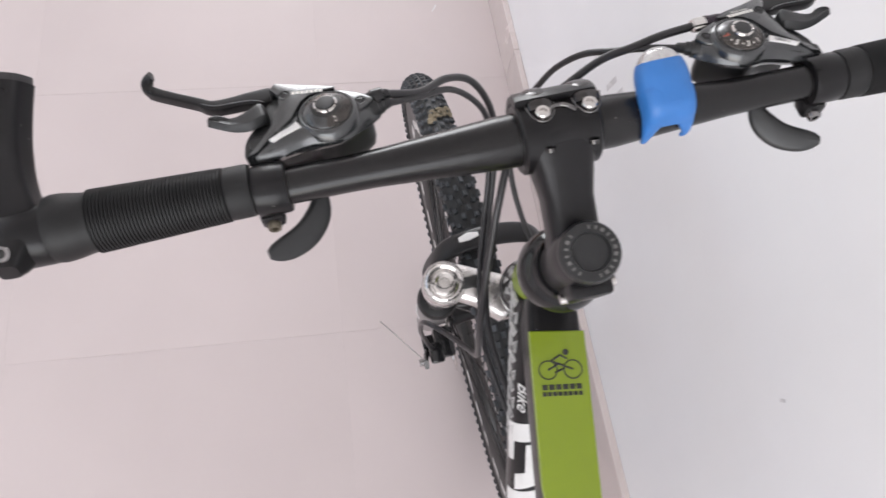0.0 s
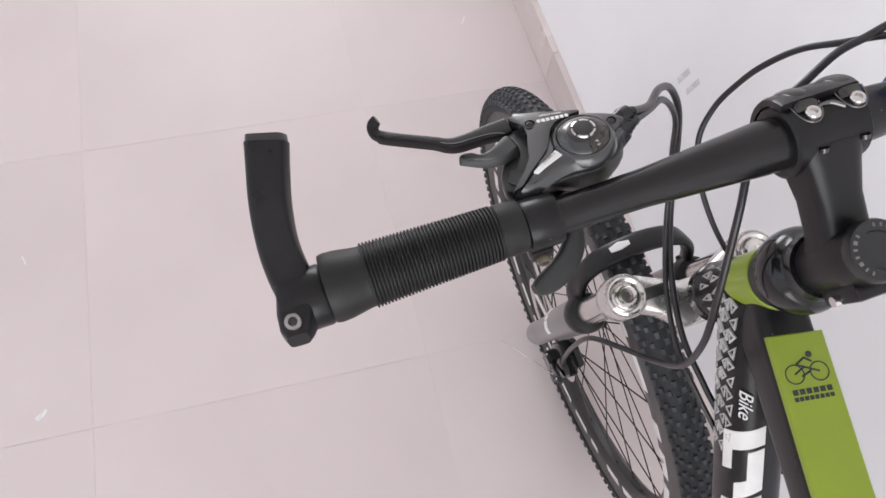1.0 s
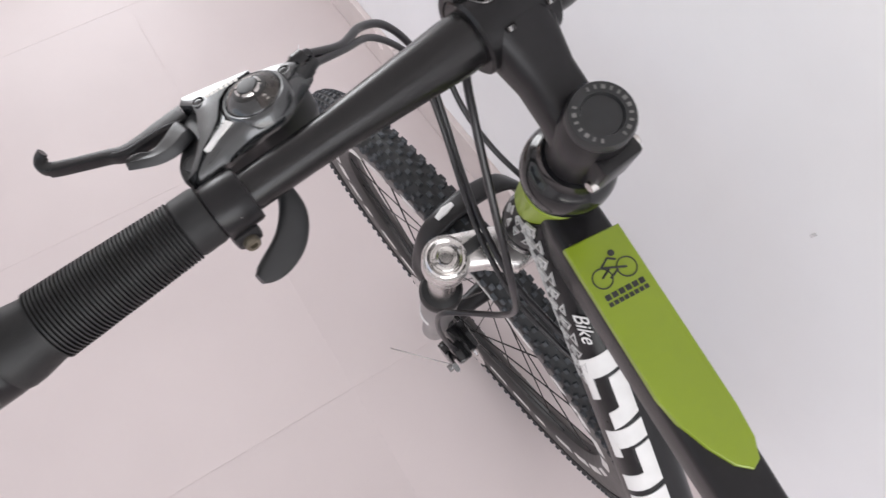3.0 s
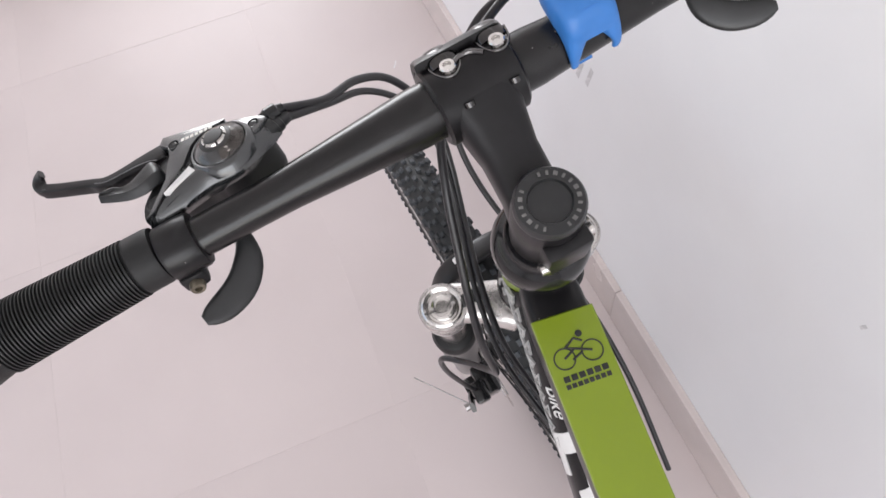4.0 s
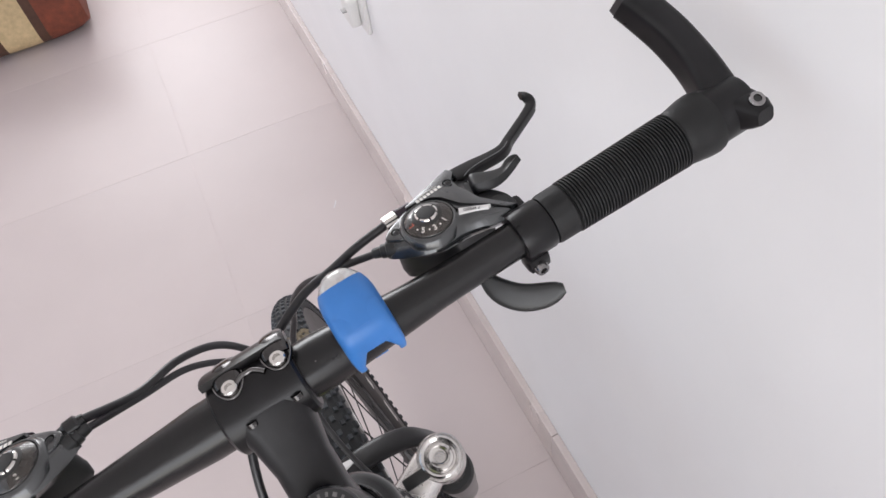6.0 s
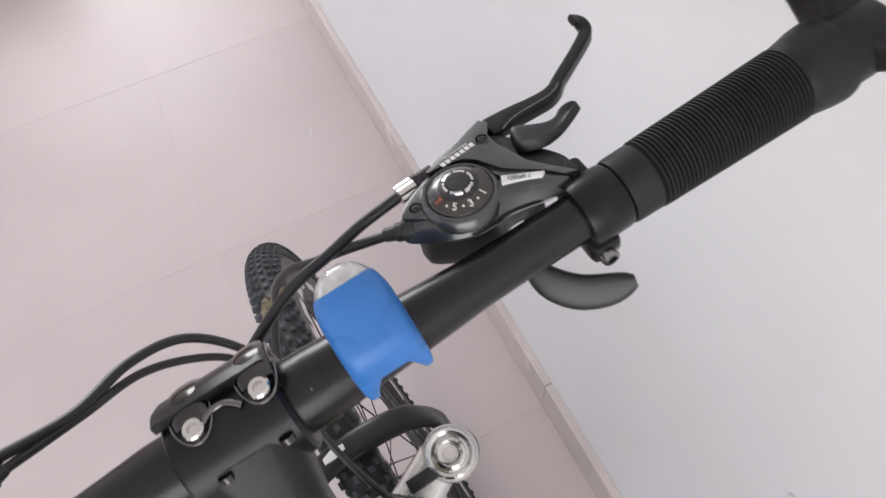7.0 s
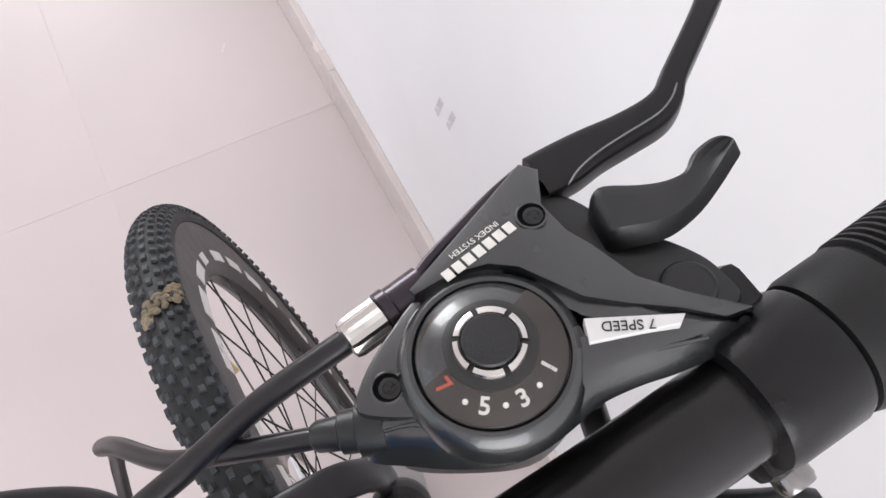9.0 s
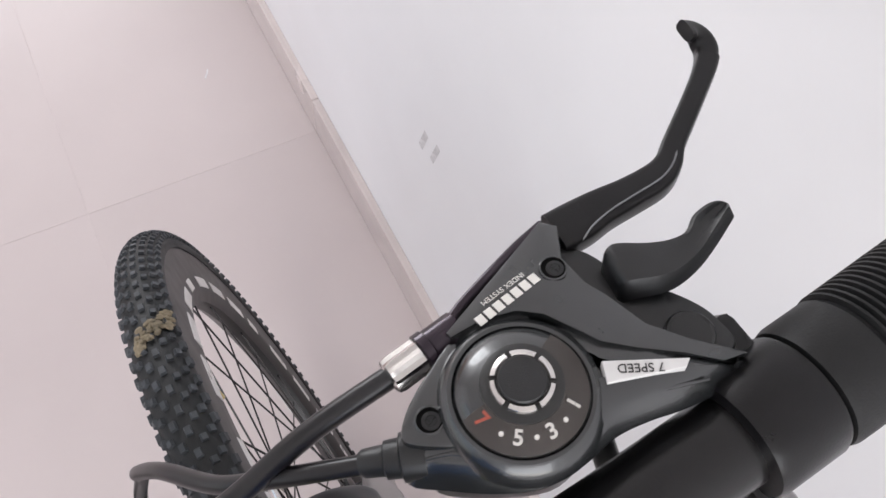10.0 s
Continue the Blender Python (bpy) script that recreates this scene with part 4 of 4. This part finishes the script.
    cp("clamp_bolt", bo, DULLBRASS if side < 0 else DARKCHROME, "metal clamp bolt", cb)


AXLE_Z = 0.3445


def fork():
    fk = tagged(empty("suspension_fork"), "silver crown suspension fork with grey lower legs")
    fk.parent = bike
    crown_c = V(-0.005, 0.359, 0.7695)
    axle = V(-0.006, 0.487, AXLE_Z)
    d = (axle - crown_c).normalized()
    back = V(0, d.z, -d.y)
    back = back if back.y < 0 else -back
    M = Matrix((V(1, 0, 0), -back, -d)).transposed().to_4x4()  # x right, y forward, z up the legs
    C = Matrix.Translation(crown_c) @ M

    def fp(name, bm, mat, label="", parent=None):
        return bpart(name, moved(bm, C), mat, label, parent or fk)

    cr = sections([(-0.0635, 0.001, -0.008), (-0.05, 0.0, -0.008), (-0.03, -0.010, -0.009), (-0.014, -0.022, -0.010), (0.014, -0.022, -0.010), (0.03, -0.010, -0.009), (0.05, 0.0, -0.008), (0.0635, 0.001, -0.008)],
                  [(0.030, 0.024), (0.032, 0.026), (0.033, 0.026), (0.042, 0.028), (0.042, 0.028), (0.033, 0.026), (0.032, 0.026), (0.030, 0.024)], power=3.2)
    for s in (-1, 1):
        add(cr, moved(lathe([(0.0180, -0.024), (0.0195, -0.021), (0.0195, 0.003), (0.0185, 0.005), (0.010, 0.0052)], 36), pose(0.0605 * s, 0, 0)))
    crown = fp("fork_crown", cr, CAST, "polished silver fork crown")
    for s in (-1, 1):
        # black block stands for the dark reflections in the polished crown
        rec = box(0.022, 0.010, 0.004, 0.0016, 2, (0.036 * s, -0.004, 0.0045))
        fp("crown_recess", rec, DECAL_BLACK, "recess with its dark reflections painted black", crown)
        cap = moved(lathe([(0.0165, 0.004), (0.0165, 0.0065), (0.0150, 0.0075), (0.0125, 0.0062), (0.0110, 0.0064), (0.0105, 0.0085), (0.0085, 0.0092), (0.0070, 0.0085), (0.0045, 0.0085), (0.0042, 0.0062)], 36), pose(0.0605 * s, 0, 0))
        fp("preload_cap", cap, CHROME, "round ringed silver cap", crown)
        st = moved(lathe([(0.0140, -0.200), (0.0140, -0.02)], 28), pose(0.0605 * s, 0, 0))
        fp("stanchion", st, CHROME, "bright silver stanchion")
        seal = moved(lathe([(0.0155, -0.128), (0.0190, -0.130), (0.0215, -0.136), (0.0215, -0.150), (0.0200, -0.154)], 30), pose(0.0605 * s, 0, 0))
        fp("dust_seal", seal, RUBBER, "black rubber dust seal")
        leg = moved(lathe([(0.0200, -0.154), (0.0205, -0.160), (0.0200, -0.270), (0.0175, -0.300), (0.0165, -0.38), (0.0175, -0.43), (0.0150, -0.448)], 30), pose(0.0605 * s, 0, 0))
        add(leg, box(0.008, 0.026, 0.045, 0.003, 2, (0.056 * s, 0.004, -0.452)))
        lg = fp("lower_leg", leg, LEGGREY, "silver-grey painted lower leg")
        if s < 0:
            bm = bmesh.new()
            for k in range(4):
                bb = box(0.0012, 0.0085 if k != 1 else 0.006, 0.016, 0.0004, 1, (0, 0, 0))
                add(bm, moved(bb, pose(-0.0605, 0, -0.262) @ Matrix.Rotation(radians(-62 + 24 * k), 4, "Z") @ pose(-0.0203, 0, 0)))
            fp("leg_mark", bm, DECAL_WHITE, "bold white block shapes", lg)
    arch = spline([V(-0.064, 0.010, -0.162), V(-0.064, 0.020, -0.144), V(-0.059, 0.034, -0.120), V(-0.044, 0.043, -0.098), V(-0.016, 0.047, -0.087), V(0.016, 0.047, -0.087), V(0.044, 0.043, -0.098), V(0.059, 0.034, -0.120), V(0.064, 0.020, -0.144), V(0.064, 0.010, -0.162)], 5)
    fp("fork_arch", sections(arch, [(0.025, 0.010)] * len(arch), up=(0, 0.55, 1), power=3), SATIN, "satin black fork arch")
    badge = sections([V(-0.030, 0.0485, -0.0850), V(-0.020, 0.0500, -0.0825), V(-0.010, 0.0505, -0.0815)], [(0.006, 0.002), (0.010, 0.002), (0.005, 0.002)], up=(0, 0.55, 1), power=3)
    fp("arch_badge", badge, DECAL_WHITE, "white worn badge", None)
    # mechanical disc caliper behind the left leg, with a bare wire end
    cal = tagged(empty("brake_caliper"), "black mechanical brake caliper with bare cable end")
    cal.parent = fk
    bm = box(0.026, 0.040, 0.055, 0.006, 2, (-0.053, -0.040, -0.335))
    add(bm, box(0.018, 0.026, 0.030, 0.004, 2, (-0.066, -0.052, -0.300)))
    add(bm, moved(lathe([(0.013, -0.010), (0.014, -0.006), (0.014, 0.008), (0.010, 0.010)], 24, "x"), pose(-0.070, -0.040, -0.345)))
    fp("caliper_body", bm, GLOSS, "", cal)
    fp("caliper_arm", sections([V(-0.073, -0.040, -0.345), V(-0.080, -0.055, -0.315), V(-0.082, -0.064, -0.290)], [(0.012, 0.006)] * 3, up=(1, 0, 0), power=3), GLOSS, "steel arm", cal)
    fp("caliper_bolt", moved(lathe([(0.0045, -0.004), (0.0045, 0.003), (0.003, 0.004)], 8, "x"), pose(-0.086, -0.060, -0.298)), DARKCHROME, "dark steel bolt", cal)
    fp("wire_end", tube([V(-0.082, -0.060, -0.300), V(-0.105, -0.028, -0.318), V(-0.128, 0.004, -0.330)], 0.0009, 8), CHROME, "bare steel wire end", cal)
    wheel(V(-0.0046, 0.4854, 0.3487))


MUD_AT = -21


def wheel(c):
    wh = tagged(empty("front_wheel"), "black front wheel with knobbly tyre and silver rim print")
    wh.parent = bike
    Wm = Matrix.Translation(c) @ Matrix.Rotation(radians(1.2), 4, "Z") @ Matrix.Rotation(radians(-2.5), 4, "Y")

    def wp(name, bm, mat, label="", parent=None, smooth=35):
        return bpart(name, moved(bm, Wm), mat, label, parent or wh, smooth)

    R, rc, w = 0.3532, 0.0180, 0.0190
    prof = []
    for k in range(17):
        a = radians(-115 + 230 * k / 16)
        prof.append((R - 0.006 - rc + rc * math.cos(a), w * math.sin(a)))
    # turned about the axle (x)
    tyre = wp("tyre", lathe(prof, 120, "x", caps=False), SIDEWALL, "black knobbly mountain tyre")
    # tread blocks in rows across the crown
    bm = bmesh.new()
    verts, faces = [], []
    rows = 128
    cols = ((-74, 4.6, 7.0, 2.8), (-53, 4.6, 5.4, 2.4), (-32, 4.4, 5.0, 2.3), (-11, 4.4, 6.6, 2.3), (11, 4.4, 6.6, 2.3), (32, 4.4, 5.0, 2.3), (53, 4.6, 5.4, 2.4), (74, 4.6, 7.0, 2.8))
    for r in range(rows):
        for ci, (ang, bw, bl, bh) in enumerate(cols):
            th = 2 * math.pi * (r + (0.5 if ci % 2 else 0.0) + (0.25 if abs(ang) > 50 else 0)) / rows
            a = radians(ang)
            rad = Vector((math.sin(a), 0, math.cos(a)))
            tang = Vector((math.cos(a), 0, -math.sin(a)))
            base = Vector((w * math.sin(a), 0, R - 0.006 - rc + rc * math.cos(a)))
            rot = Matrix.Rotation(th, 3, "X")
            i0 = len(verts)
            for lvl, sc in ((-0.001, 1.15), (bh * 0.001, 0.9)):
                for sx, sy in ((-1, -1), (1, -1), (1, 1), (-1, 1)):
                    verts.append(rot @ (base + rad * lvl + tang * (sx * bw * 0.0005 * sc) + Vector((0, sy * bl * 0.0005 * sc, 0))))
            faces += [(i0 + 4, i0 + 5, i0 + 6, i0 + 7)] + [(i0 + k, i0 + (k + 1) % 4, i0 + 4 + (k + 1) % 4, i0 + 4 + k) for k in range(4)]
    me = bpy.data.meshes.new("tread")
    me.from_pydata([tuple(v) for v in verts], [], faces)
    bm.from_mesh(me)
    bpy.data.meshes.remove(me)
    tr = wp("tread", bm, TYRE, "dusty black tread blocks", tyre, 0)
    tagged(tr, kind="stuff")
    rim_r = 0.278
    rim = wp("rim", lathe([(rim_r + 0.0445, -0.0162), (rim_r + 0.036, -0.0168), (rim_r + 0.010, -0.0148), (rim_r - 0.004, -0.0140), (rim_r - 0.016, -0.006), (rim_r - 0.017, 0.0), (rim_r - 0.016, 0.006), (rim_r - 0.004, 0.0140), (rim_r + 0.010, 0.0148), (rim_r + 0.036, 0.0168), (rim_r + 0.0445, 0.0162)], 120, "x", caps=False), RIMBLACK, "black alloy rim")
    n = 28
    for s in (-1, 1):
        for k in range(n):
            a0, a1 = 2 * math.pi * (k + 0.12) / n, 2 * math.pi * (k + (0.80 if k % 4 else 0.5)) / n
            rings = []
            for i in range(6):
                a = a0 + (a1 - a0) * i / 5
                rings.append([(s * x, r * math.sin(a), r * math.cos(a)) for r, x in ((rim_r - 0.003, 0.0136), (rim_r - 0.002, 0.0150), (rim_r + 0.0095, 0.0153), (rim_r + 0.0105, 0.0140))])
            wp("rim_print", skin(rings), RIMSILVER, "silver printed dash", rim)
    hub = lathe([(0.009, -0.050), (0.009, -0.036), (0.026, -0.034), (0.026, -0.030), (0.016, -0.026), (0.013, 0.0), (0.016, 0.026), (0.026, 0.030), (0.026, 0.034), (0.009, 0.036), (0.009, 0.050)], 28, "x")
    wp("hub", hub, SATIN, "black hub")
    disc = lathe([(0.060, -0.041), (0.080, -0.041), (0.080, -0.039), (0.060, -0.039), (0.060, -0.041)], 60, "x", caps=False)
    arms = []
    for k in range(6):
        a = math.pi * k / 3
        arms.append(tube([V(-0.040, 0.02 * math.sin(a), 0.02 * math.cos(a)), V(-0.040, 0.066 * math.sin(a + 0.5), 0.066 * math.cos(a + 0.5))], 0.003, 8))
    dsc = wp("brake_disc", disc, CHROME, "steel brake disc")
    for bm in arms:
        wp("disc_arm", bm, CHROME, "", dsc)
    for k in range(32):
        s = 1 if k % 2 else -1
        a = 2 * math.pi * k / 32
        h0 = a + (0.9 if (k // 2) % 2 else -0.9)
        sp0 = V(0.031 * s, 0.022 * math.sin(h0), 0.022 * math.cos(h0))
        sp1 = V(0.002 * s, (rim_r - 0.012) * math.sin(a), (rim_r - 0.012) * math.cos(a))
        wp("spoke", tube([sp0, sp1], 0.0010, 6), GLOSS, "", None, 60)
    # dried mud caught between the tread blocks
    rng = random.Random(7)
    bm = bmesh.new()
    for k in range(60):
        u = rng.random()
        th = radians(MUD_AT + rng.gauss(0, 0.9) - 4 * (u - 0.5))
        a = radians(-22 + 92 * u)
        base = Vector((w * math.sin(a), 0, R - 0.006 - rc + rc * math.cos(a)))
        nrm = Vector((math.sin(a), 0, math.cos(a)))
        m = Matrix.Rotation(th, 4, "X") @ Matrix.Translation(base + nrm * rng.uniform(0.0008, 0.0030)) @ nrm.to_track_quat("Z", "Y").to_matrix().to_4x4() @ Matrix.Rotation(rng.uniform(0, 3), 4, "Z")
        add(bm, moved(lathe([(rng.uniform(0.0018, 0.0042), -0.0006), (0.0016, 0.0006), (0.0003, 0.0008)], 7), m))
    md = wp("dried_mud", bm, MUD, "smear of dried pale mud", tyre)
    tagged(md, kind="stuff")
    # valve with a brass stem
    va = radians(26)
    wp("valve", tube([V(0.0, (rim_r - 0.02) * math.sin(va), (rim_r - 0.02) * math.cos(va)), V(0, (rim_r - 0.055) * math.sin(va), (rim_r - 0.055) * math.cos(va))], 0.003, 10), BRASS, "brass valve stem")


front_end()


# ---- cables ----
def cable(name, pts, r, label):
    bm = tube(spline(pts, 8), r, 12)
    return bpart(name, bm, CABLE, label)


def S_pt(x, y, z, side):
    return S_FRAME[side] @ V(x, y, z)


def left(x, y, z):
    p = S_pt(x, y, z, -1)
    return V(-p.x, p.y, p.z)


cable("brake_cable", [S_pt(-20, 19.6, -5, 1), (0.0814, 0.3895, 1.0067), (0.0633, 0.3871, 1.0040), (0.0426, 0.3839, 1.0022), (0.0205, 0.3762, 0.9957), (-0.0015, 0.3680, 0.9850), (-0.0211, 0.3510, 0.9698), (-0.0337, 0.3295, 0.9484), (-0.0429, 0.3107, 0.9181), (-0.051, 0.293, 0.885), (-0.056, 0.281, 0.848), (-0.055, 0.284, 0.790), (-0.056, 0.306, 0.738), (-0.070, 0.336, 0.706), (-0.087, 0.358, 0.688), (-0.090, 0.374, 0.620), (-0.082, 0.392, 0.520), (-0.074, 0.398, 0.470)], 0.0026, "long black brake cable looping to the front caliper")
cable("gear_cable", [S_pt(-36, 5.5, -10, 1), (0.0700, 0.3855, 1.0030), (0.0564, 0.3935, 0.9955), (0.0423, 0.4085, 0.9795), (0.0300, 0.4190, 0.9575), (0.0228, 0.4262, 0.9330), (0.0125, 0.4272, 0.9105), (0.0024, 0.4190, 0.8880), (-0.0010, 0.3990, 0.8640), (0.0024, 0.3715, 0.8395), (0.0116, 0.3430, 0.8165), (0.0270, 0.3046, 0.7853), (0.033, 0.250, 0.730), (0.030, 0.190, 0.66)], 0.0022, "black gear cable housing")
cable("brake_cable", [left(-36, 10, -6.4), (-0.0681, 0.4007, 0.9833), (-0.0468, 0.4219, 0.9649), (-0.0268, 0.4345, 0.9423), (-0.0126, 0.4355, 0.9128), (-0.0062, 0.4314, 0.8790), (-0.0098, 0.4159, 0.8482), (-0.0192, 0.3902, 0.8196), (-0.0310, 0.3525, 0.7959), (-0.039, 0.308, 0.778), (-0.036, 0.268, 0.762), (-0.031, 0.232, 0.744), (-0.029, 0.180, 0.690), (-0.028, 0.120, 0.620)], 0.0026, "black brake cable running down the frame")
cable("gear_cable", [left(-36, 5.5, -10), (-0.0669, 0.4000, 0.9801), (-0.0454, 0.4178, 0.9582), (-0.0274, 0.4269, 0.9314), (-0.0148, 0.4302, 0.9024), (-0.0119, 0.4254, 0.8703), (-0.0165, 0.4078, 0.8410), (-0.0266, 0.3806, 0.8136), (-0.0386, 0.3431, 0.7892), (-0.045, 0.300, 0.770), (-0.041, 0.262, 0.752), (-0.035, 0.226, 0.730), (-0.032, 0.170, 0.672), (-0.031, 0.120, 0.610)], 0.0022, "black gear cable housing")


# ---- blue light on the bar ----
def bar_light():
    m = BIKE_M @ TURN @ Matrix.Translation(BAR + V(0.062, 0, 0))
    lt = tagged(empty("bicycle_light", m), "small blue silicone bicycle light strapped on the black handlebar", "light")
    ax = V(0, 0.80, 0.45).normalized()
    up = V(0, -0.45, 0.80).normalized()
    cen = V(0, 0.004, 0.0205)

    def egg(u0, u1, n, grow=0.0):
        rings = []
        for i in range(n + 1):
            u = u0 + (u1 - u0) * i / n
            s = math.sqrt(max(0.0, 1 - abs(u) ** (2.4 if u > 0 else 5.0))) + 1e-3
            ring = []
            for k in range(32):
                a = 2 * math.pi * k / 32
                c, q = math.cos(a), math.sin(a)
                e = 0.8
                x = math.copysign(abs(c) ** e, c) * (0.0152 + grow) * s
                z = math.copysign(abs(q) ** e, q) * (0.0120 + grow) * s
                ring.append(cen + V(x, 0, 0) + ax * (u * 0.0215) + up * (z + 0.0015 * (1 - u)))
            rings.append(ring)
        return skin(rings)

    part("silicone_body", egg(-0.55, 0.60, 16), SILICONE, lt, "blue silicone body", 50)
    lens = part("lens", egg(0.58, 0.985, 12, -0.0005), CLEAR, lt, "clear plastic lens")
    refl = part("reflector", egg(0.45, 0.86, 8, -0.0024), SPARKLE, lt, "silver reflector with two lamps")
    for x in (-0.005, 0.005):
        part("lamp", moved(lathe([(0.0026, 0), (0.0024, 0.002), (0.0012, 0.003), (0.0001, 0.0032)], 14), Matrix.Translation(cen + V(x, 0, 0) + ax * 0.0165) @ ax.to_track_quat("Z", "Y").to_matrix().to_4x4()), DECAL_WHITE, refl, "small white lamp")
    # rear of the cover, running down the back of the bar to two strap ends with a rounded notch between them
    def shell_ring(a, x0, x1, r1):
        ca, sa = math.cos(a), math.sin(a)
        c, drop = min(0.0080, (x1 - x0) * 0.46), min(0.0095, (r1 - 0.0158) * 0.75)
        side = [(c * u, r1 - drop * v) for u, v in ((0.0, 1.0), (0.06, 0.6), (0.2, 0.28), (0.5, 0.07), (1.0, 0.0))]
        pts = [(x0, 0.0158)] + [(x0 + u, r) for u, r in side] + [(x1 - u, r) for u, r in side[::-1]] + [(x1, 0.0158)]
        return [V(x, ca * r, sa * r) for x, r in pts]

    thick = ((98, 0.0306), (110, 0.0301), (118, 0.0294), (125, 0.0282), (132, 0.0261), (140, 0.0236), (148, 0.0213), (160, 0.0195), (178, 0.0184), (196, 0.0176))

    def radius(d):
        for (d0, r0), (d1, r1) in zip(thick, thick[1:]):
            if d <= d1:
                return r0 + (r1 - r0) * (d - d0) / (d1 - d0)
        return thick[-1][1]

    part("saddle", skin([shell_ring(radians(d), -0.0151, 0.0151, radius(d)) for d in range(98, 149, 5)]), SILICONE, lt, smooth=50)
    for s in (-1, 1):
        rings = []
        for i in range(12):
            d = 142 + 54 * i / 11
            xi = 0.0002 + 0.0098 * min(1.0, i / 8) ** 0.5
            xo = 0.0151 - 0.0012 * (i / 11) ** 2
            rings.append(shell_ring(radians(d), xi if s > 0 else -xo, xo if s > 0 else -xi, radius(d)))
        part("strap_end", skin(rings), SILICONE, lt, smooth=50)
    rings = []
    for i in range(17):
        a = radians(250 + 138 * i / 16)
        ca, sa = math.cos(a), math.sin(a)
        rings.append([V(x, ca * r, sa * r) for x, r in ((-0.004, 0.0161), (-0.004, 0.0178), (0.004, 0.0178), (0.004, 0.0161))])
    part("strap", skin(rings), SILICONE, lt)


bar_light()


# ---- things further off ----
def bench_seat():
    e = tagged(empty("floor_cushion", pose(-0.63, 2.91, 0.0)), "rust red and cream striped cloth bolster lying on the floor", "cushion")
    cols = (RUST, UMBER, CREAM, UMBER, RUST, RUST, UMBER, CREAM, UMBER, RUST, RUST)
    widths = (0.13, 0.03, 0.11, 0.03, 0.10, 0.13, 0.03, 0.11, 0.03, 0.10, 0.26)
    x = 0.53
    for c, w in zip(cols, widths):
        xs = [x - w * k / 4 for k in range(5)]
        rings = []
        for q in xs:
            edge = max(0.0, 1 - (abs(q) / 0.545) ** 10) ** 0.5
            rr = 0.84 + 0.16 * edge
            ring = []
            for k in range(32):
                a = 2 * math.pi * k / 32
                cc, ss = math.cos(a), math.sin(a)
                ring.append((q, 0.37 * rr * math.copysign(abs(cc) ** 0.25, cc), 0.19 + 0.19 * rr * math.copysign(abs(ss) ** 0.32, ss)))
            rings.append(ring)
        part("stripe", skin(rings), c, e, {"rust_red_cloth": "rust red stripe", "cream_cloth": "cream stripe", "dark_brown_cloth": "dark brown stripe"}[c.name])
        x -= w


bench_seat()


def wall_socket():
    e = tagged(empty("wall_socket", pose(WALL_X, 1.37, 0.560)), "white plastic wall socket with plug and box", "socket")
    part("back_plate", box(0.010, 0.16, 0.09, 0.003, 2, (-0.0049, 0, 0)), FRAME_WHITE, e)
    part("plug", box(0.022, 0.050, 0.055, 0.006, 3, (-0.0205, -0.03, -0.01)), FRAME_WHITE, e, "white plug")
    part("prong_cover", box(0.010, 0.014, 0.004, 0.001, 2, (-0.035, -0.035, -0.005)), DECAL_GREY, e, "grey plug tail")


wall_socket()


def wall_scuff(name, y, z, w, h, turn):
    bm = box(0.0006, w, h, 0.0002, 1)
    ob = finish(name, bm, SMUDGE, None, smooth=0)
    ob.matrix_world = pose(WALL_X - 0.0002, y, z, turn)
    return tagged(ob, "short grey scuff mark on the white wall", "scuff", group="scuffs on the wall")


wall_scuff("wall_scuff", 0.806, 0.447, 0.010, 0.040, 16)
wall_scuff("wall_scuff", 0.777, 0.455, 0.009, 0.042, 16)
wall_scuff("wall_scuff", 0.246, 0.600, 0.004, 0.010, 20)



def floor_scuff(x, y, w, h, turn):
    ob = finish("floor_scuff", slab(round_outline([(-w, -h), (0, -h * 1.3), (w, -h * 0.5), (w * 0.9, h), (0, h * 0.7), (-w, h * 0.9)], 4), [(0.0001, 0), (0.0005, 0.0002)]), SMUDGE, None, smooth=0)
    ob.matrix_world = pose(x, y, 0, 0, 0, turn)
    return tagged(ob, "faint grey scuff mark on the pale tile", "scuff", group="scuffs on the floor")


floor_scuff(-0.633, 0.636, 0.011, 0.004, 40)
floor_scuff(-0.664, 0.953, 0.010, 0.0014, 110)
floor_scuff(0.347, 1.414, 0.012, 0.0016, 60)


# ---- floor tiles and skirting pieces ----
def tiles():
    cache = {}
    xs = [WALL_X - 0.014] + [0.051 - 0.6 * k for k in range(5)]
    xs = [x for x in xs if x > LEFT_X] + [LEFT_X]
    ys = [BACK_Y] + [0.591 + 0.6 * k for k in range(-3, 6) if BACK_Y + 0.05 < 0.591 + 0.6 * k < FRONT_Y - 0.05] + [FRONT_Y]
    gap = 0.0013
    for a, b in zip(xs, xs[1:]):
        for c, d in zip(ys, ys[1:]):
            key = (round(a - b, 3), round(d - c, 3))
            if key not in cache:
                bm = box(key[0] - gap, key[1] - gap, 0.010, 0.0001, 1)
                me = bpy.data.meshes.new("tile")
                bm.to_mesh(me)
                bm.free()
                me.materials.append(TILE)
                cache[key] = me
            ob = new("tile", cache[key])
            ob.location = ((a + b) / 2, (c + d) / 2, -0.005)
            ob.parent = FLOOR
    h = SKIRT_H
    for c, d in zip(ys, ys[1:]):
        key = ("s", round(d - c, 3))
        if key not in cache:
            bm = box(0.0135, key[1] - 0.0012, h, 0.0012, 2)
            me = bpy.data.meshes.new("skirting_tile")
            bm.to_mesh(me)
            bm.free()
            me.materials.append(SKIRT)
            cache[key] = me
        ob = new("skirting_tile", cache[key])
        ob.location = (WALL_X - 0.0070, (c + d) / 2, h / 2 + 0.0005)
        ob.parent = SKIRTING


SKIRT_H = 0.095
tiles()
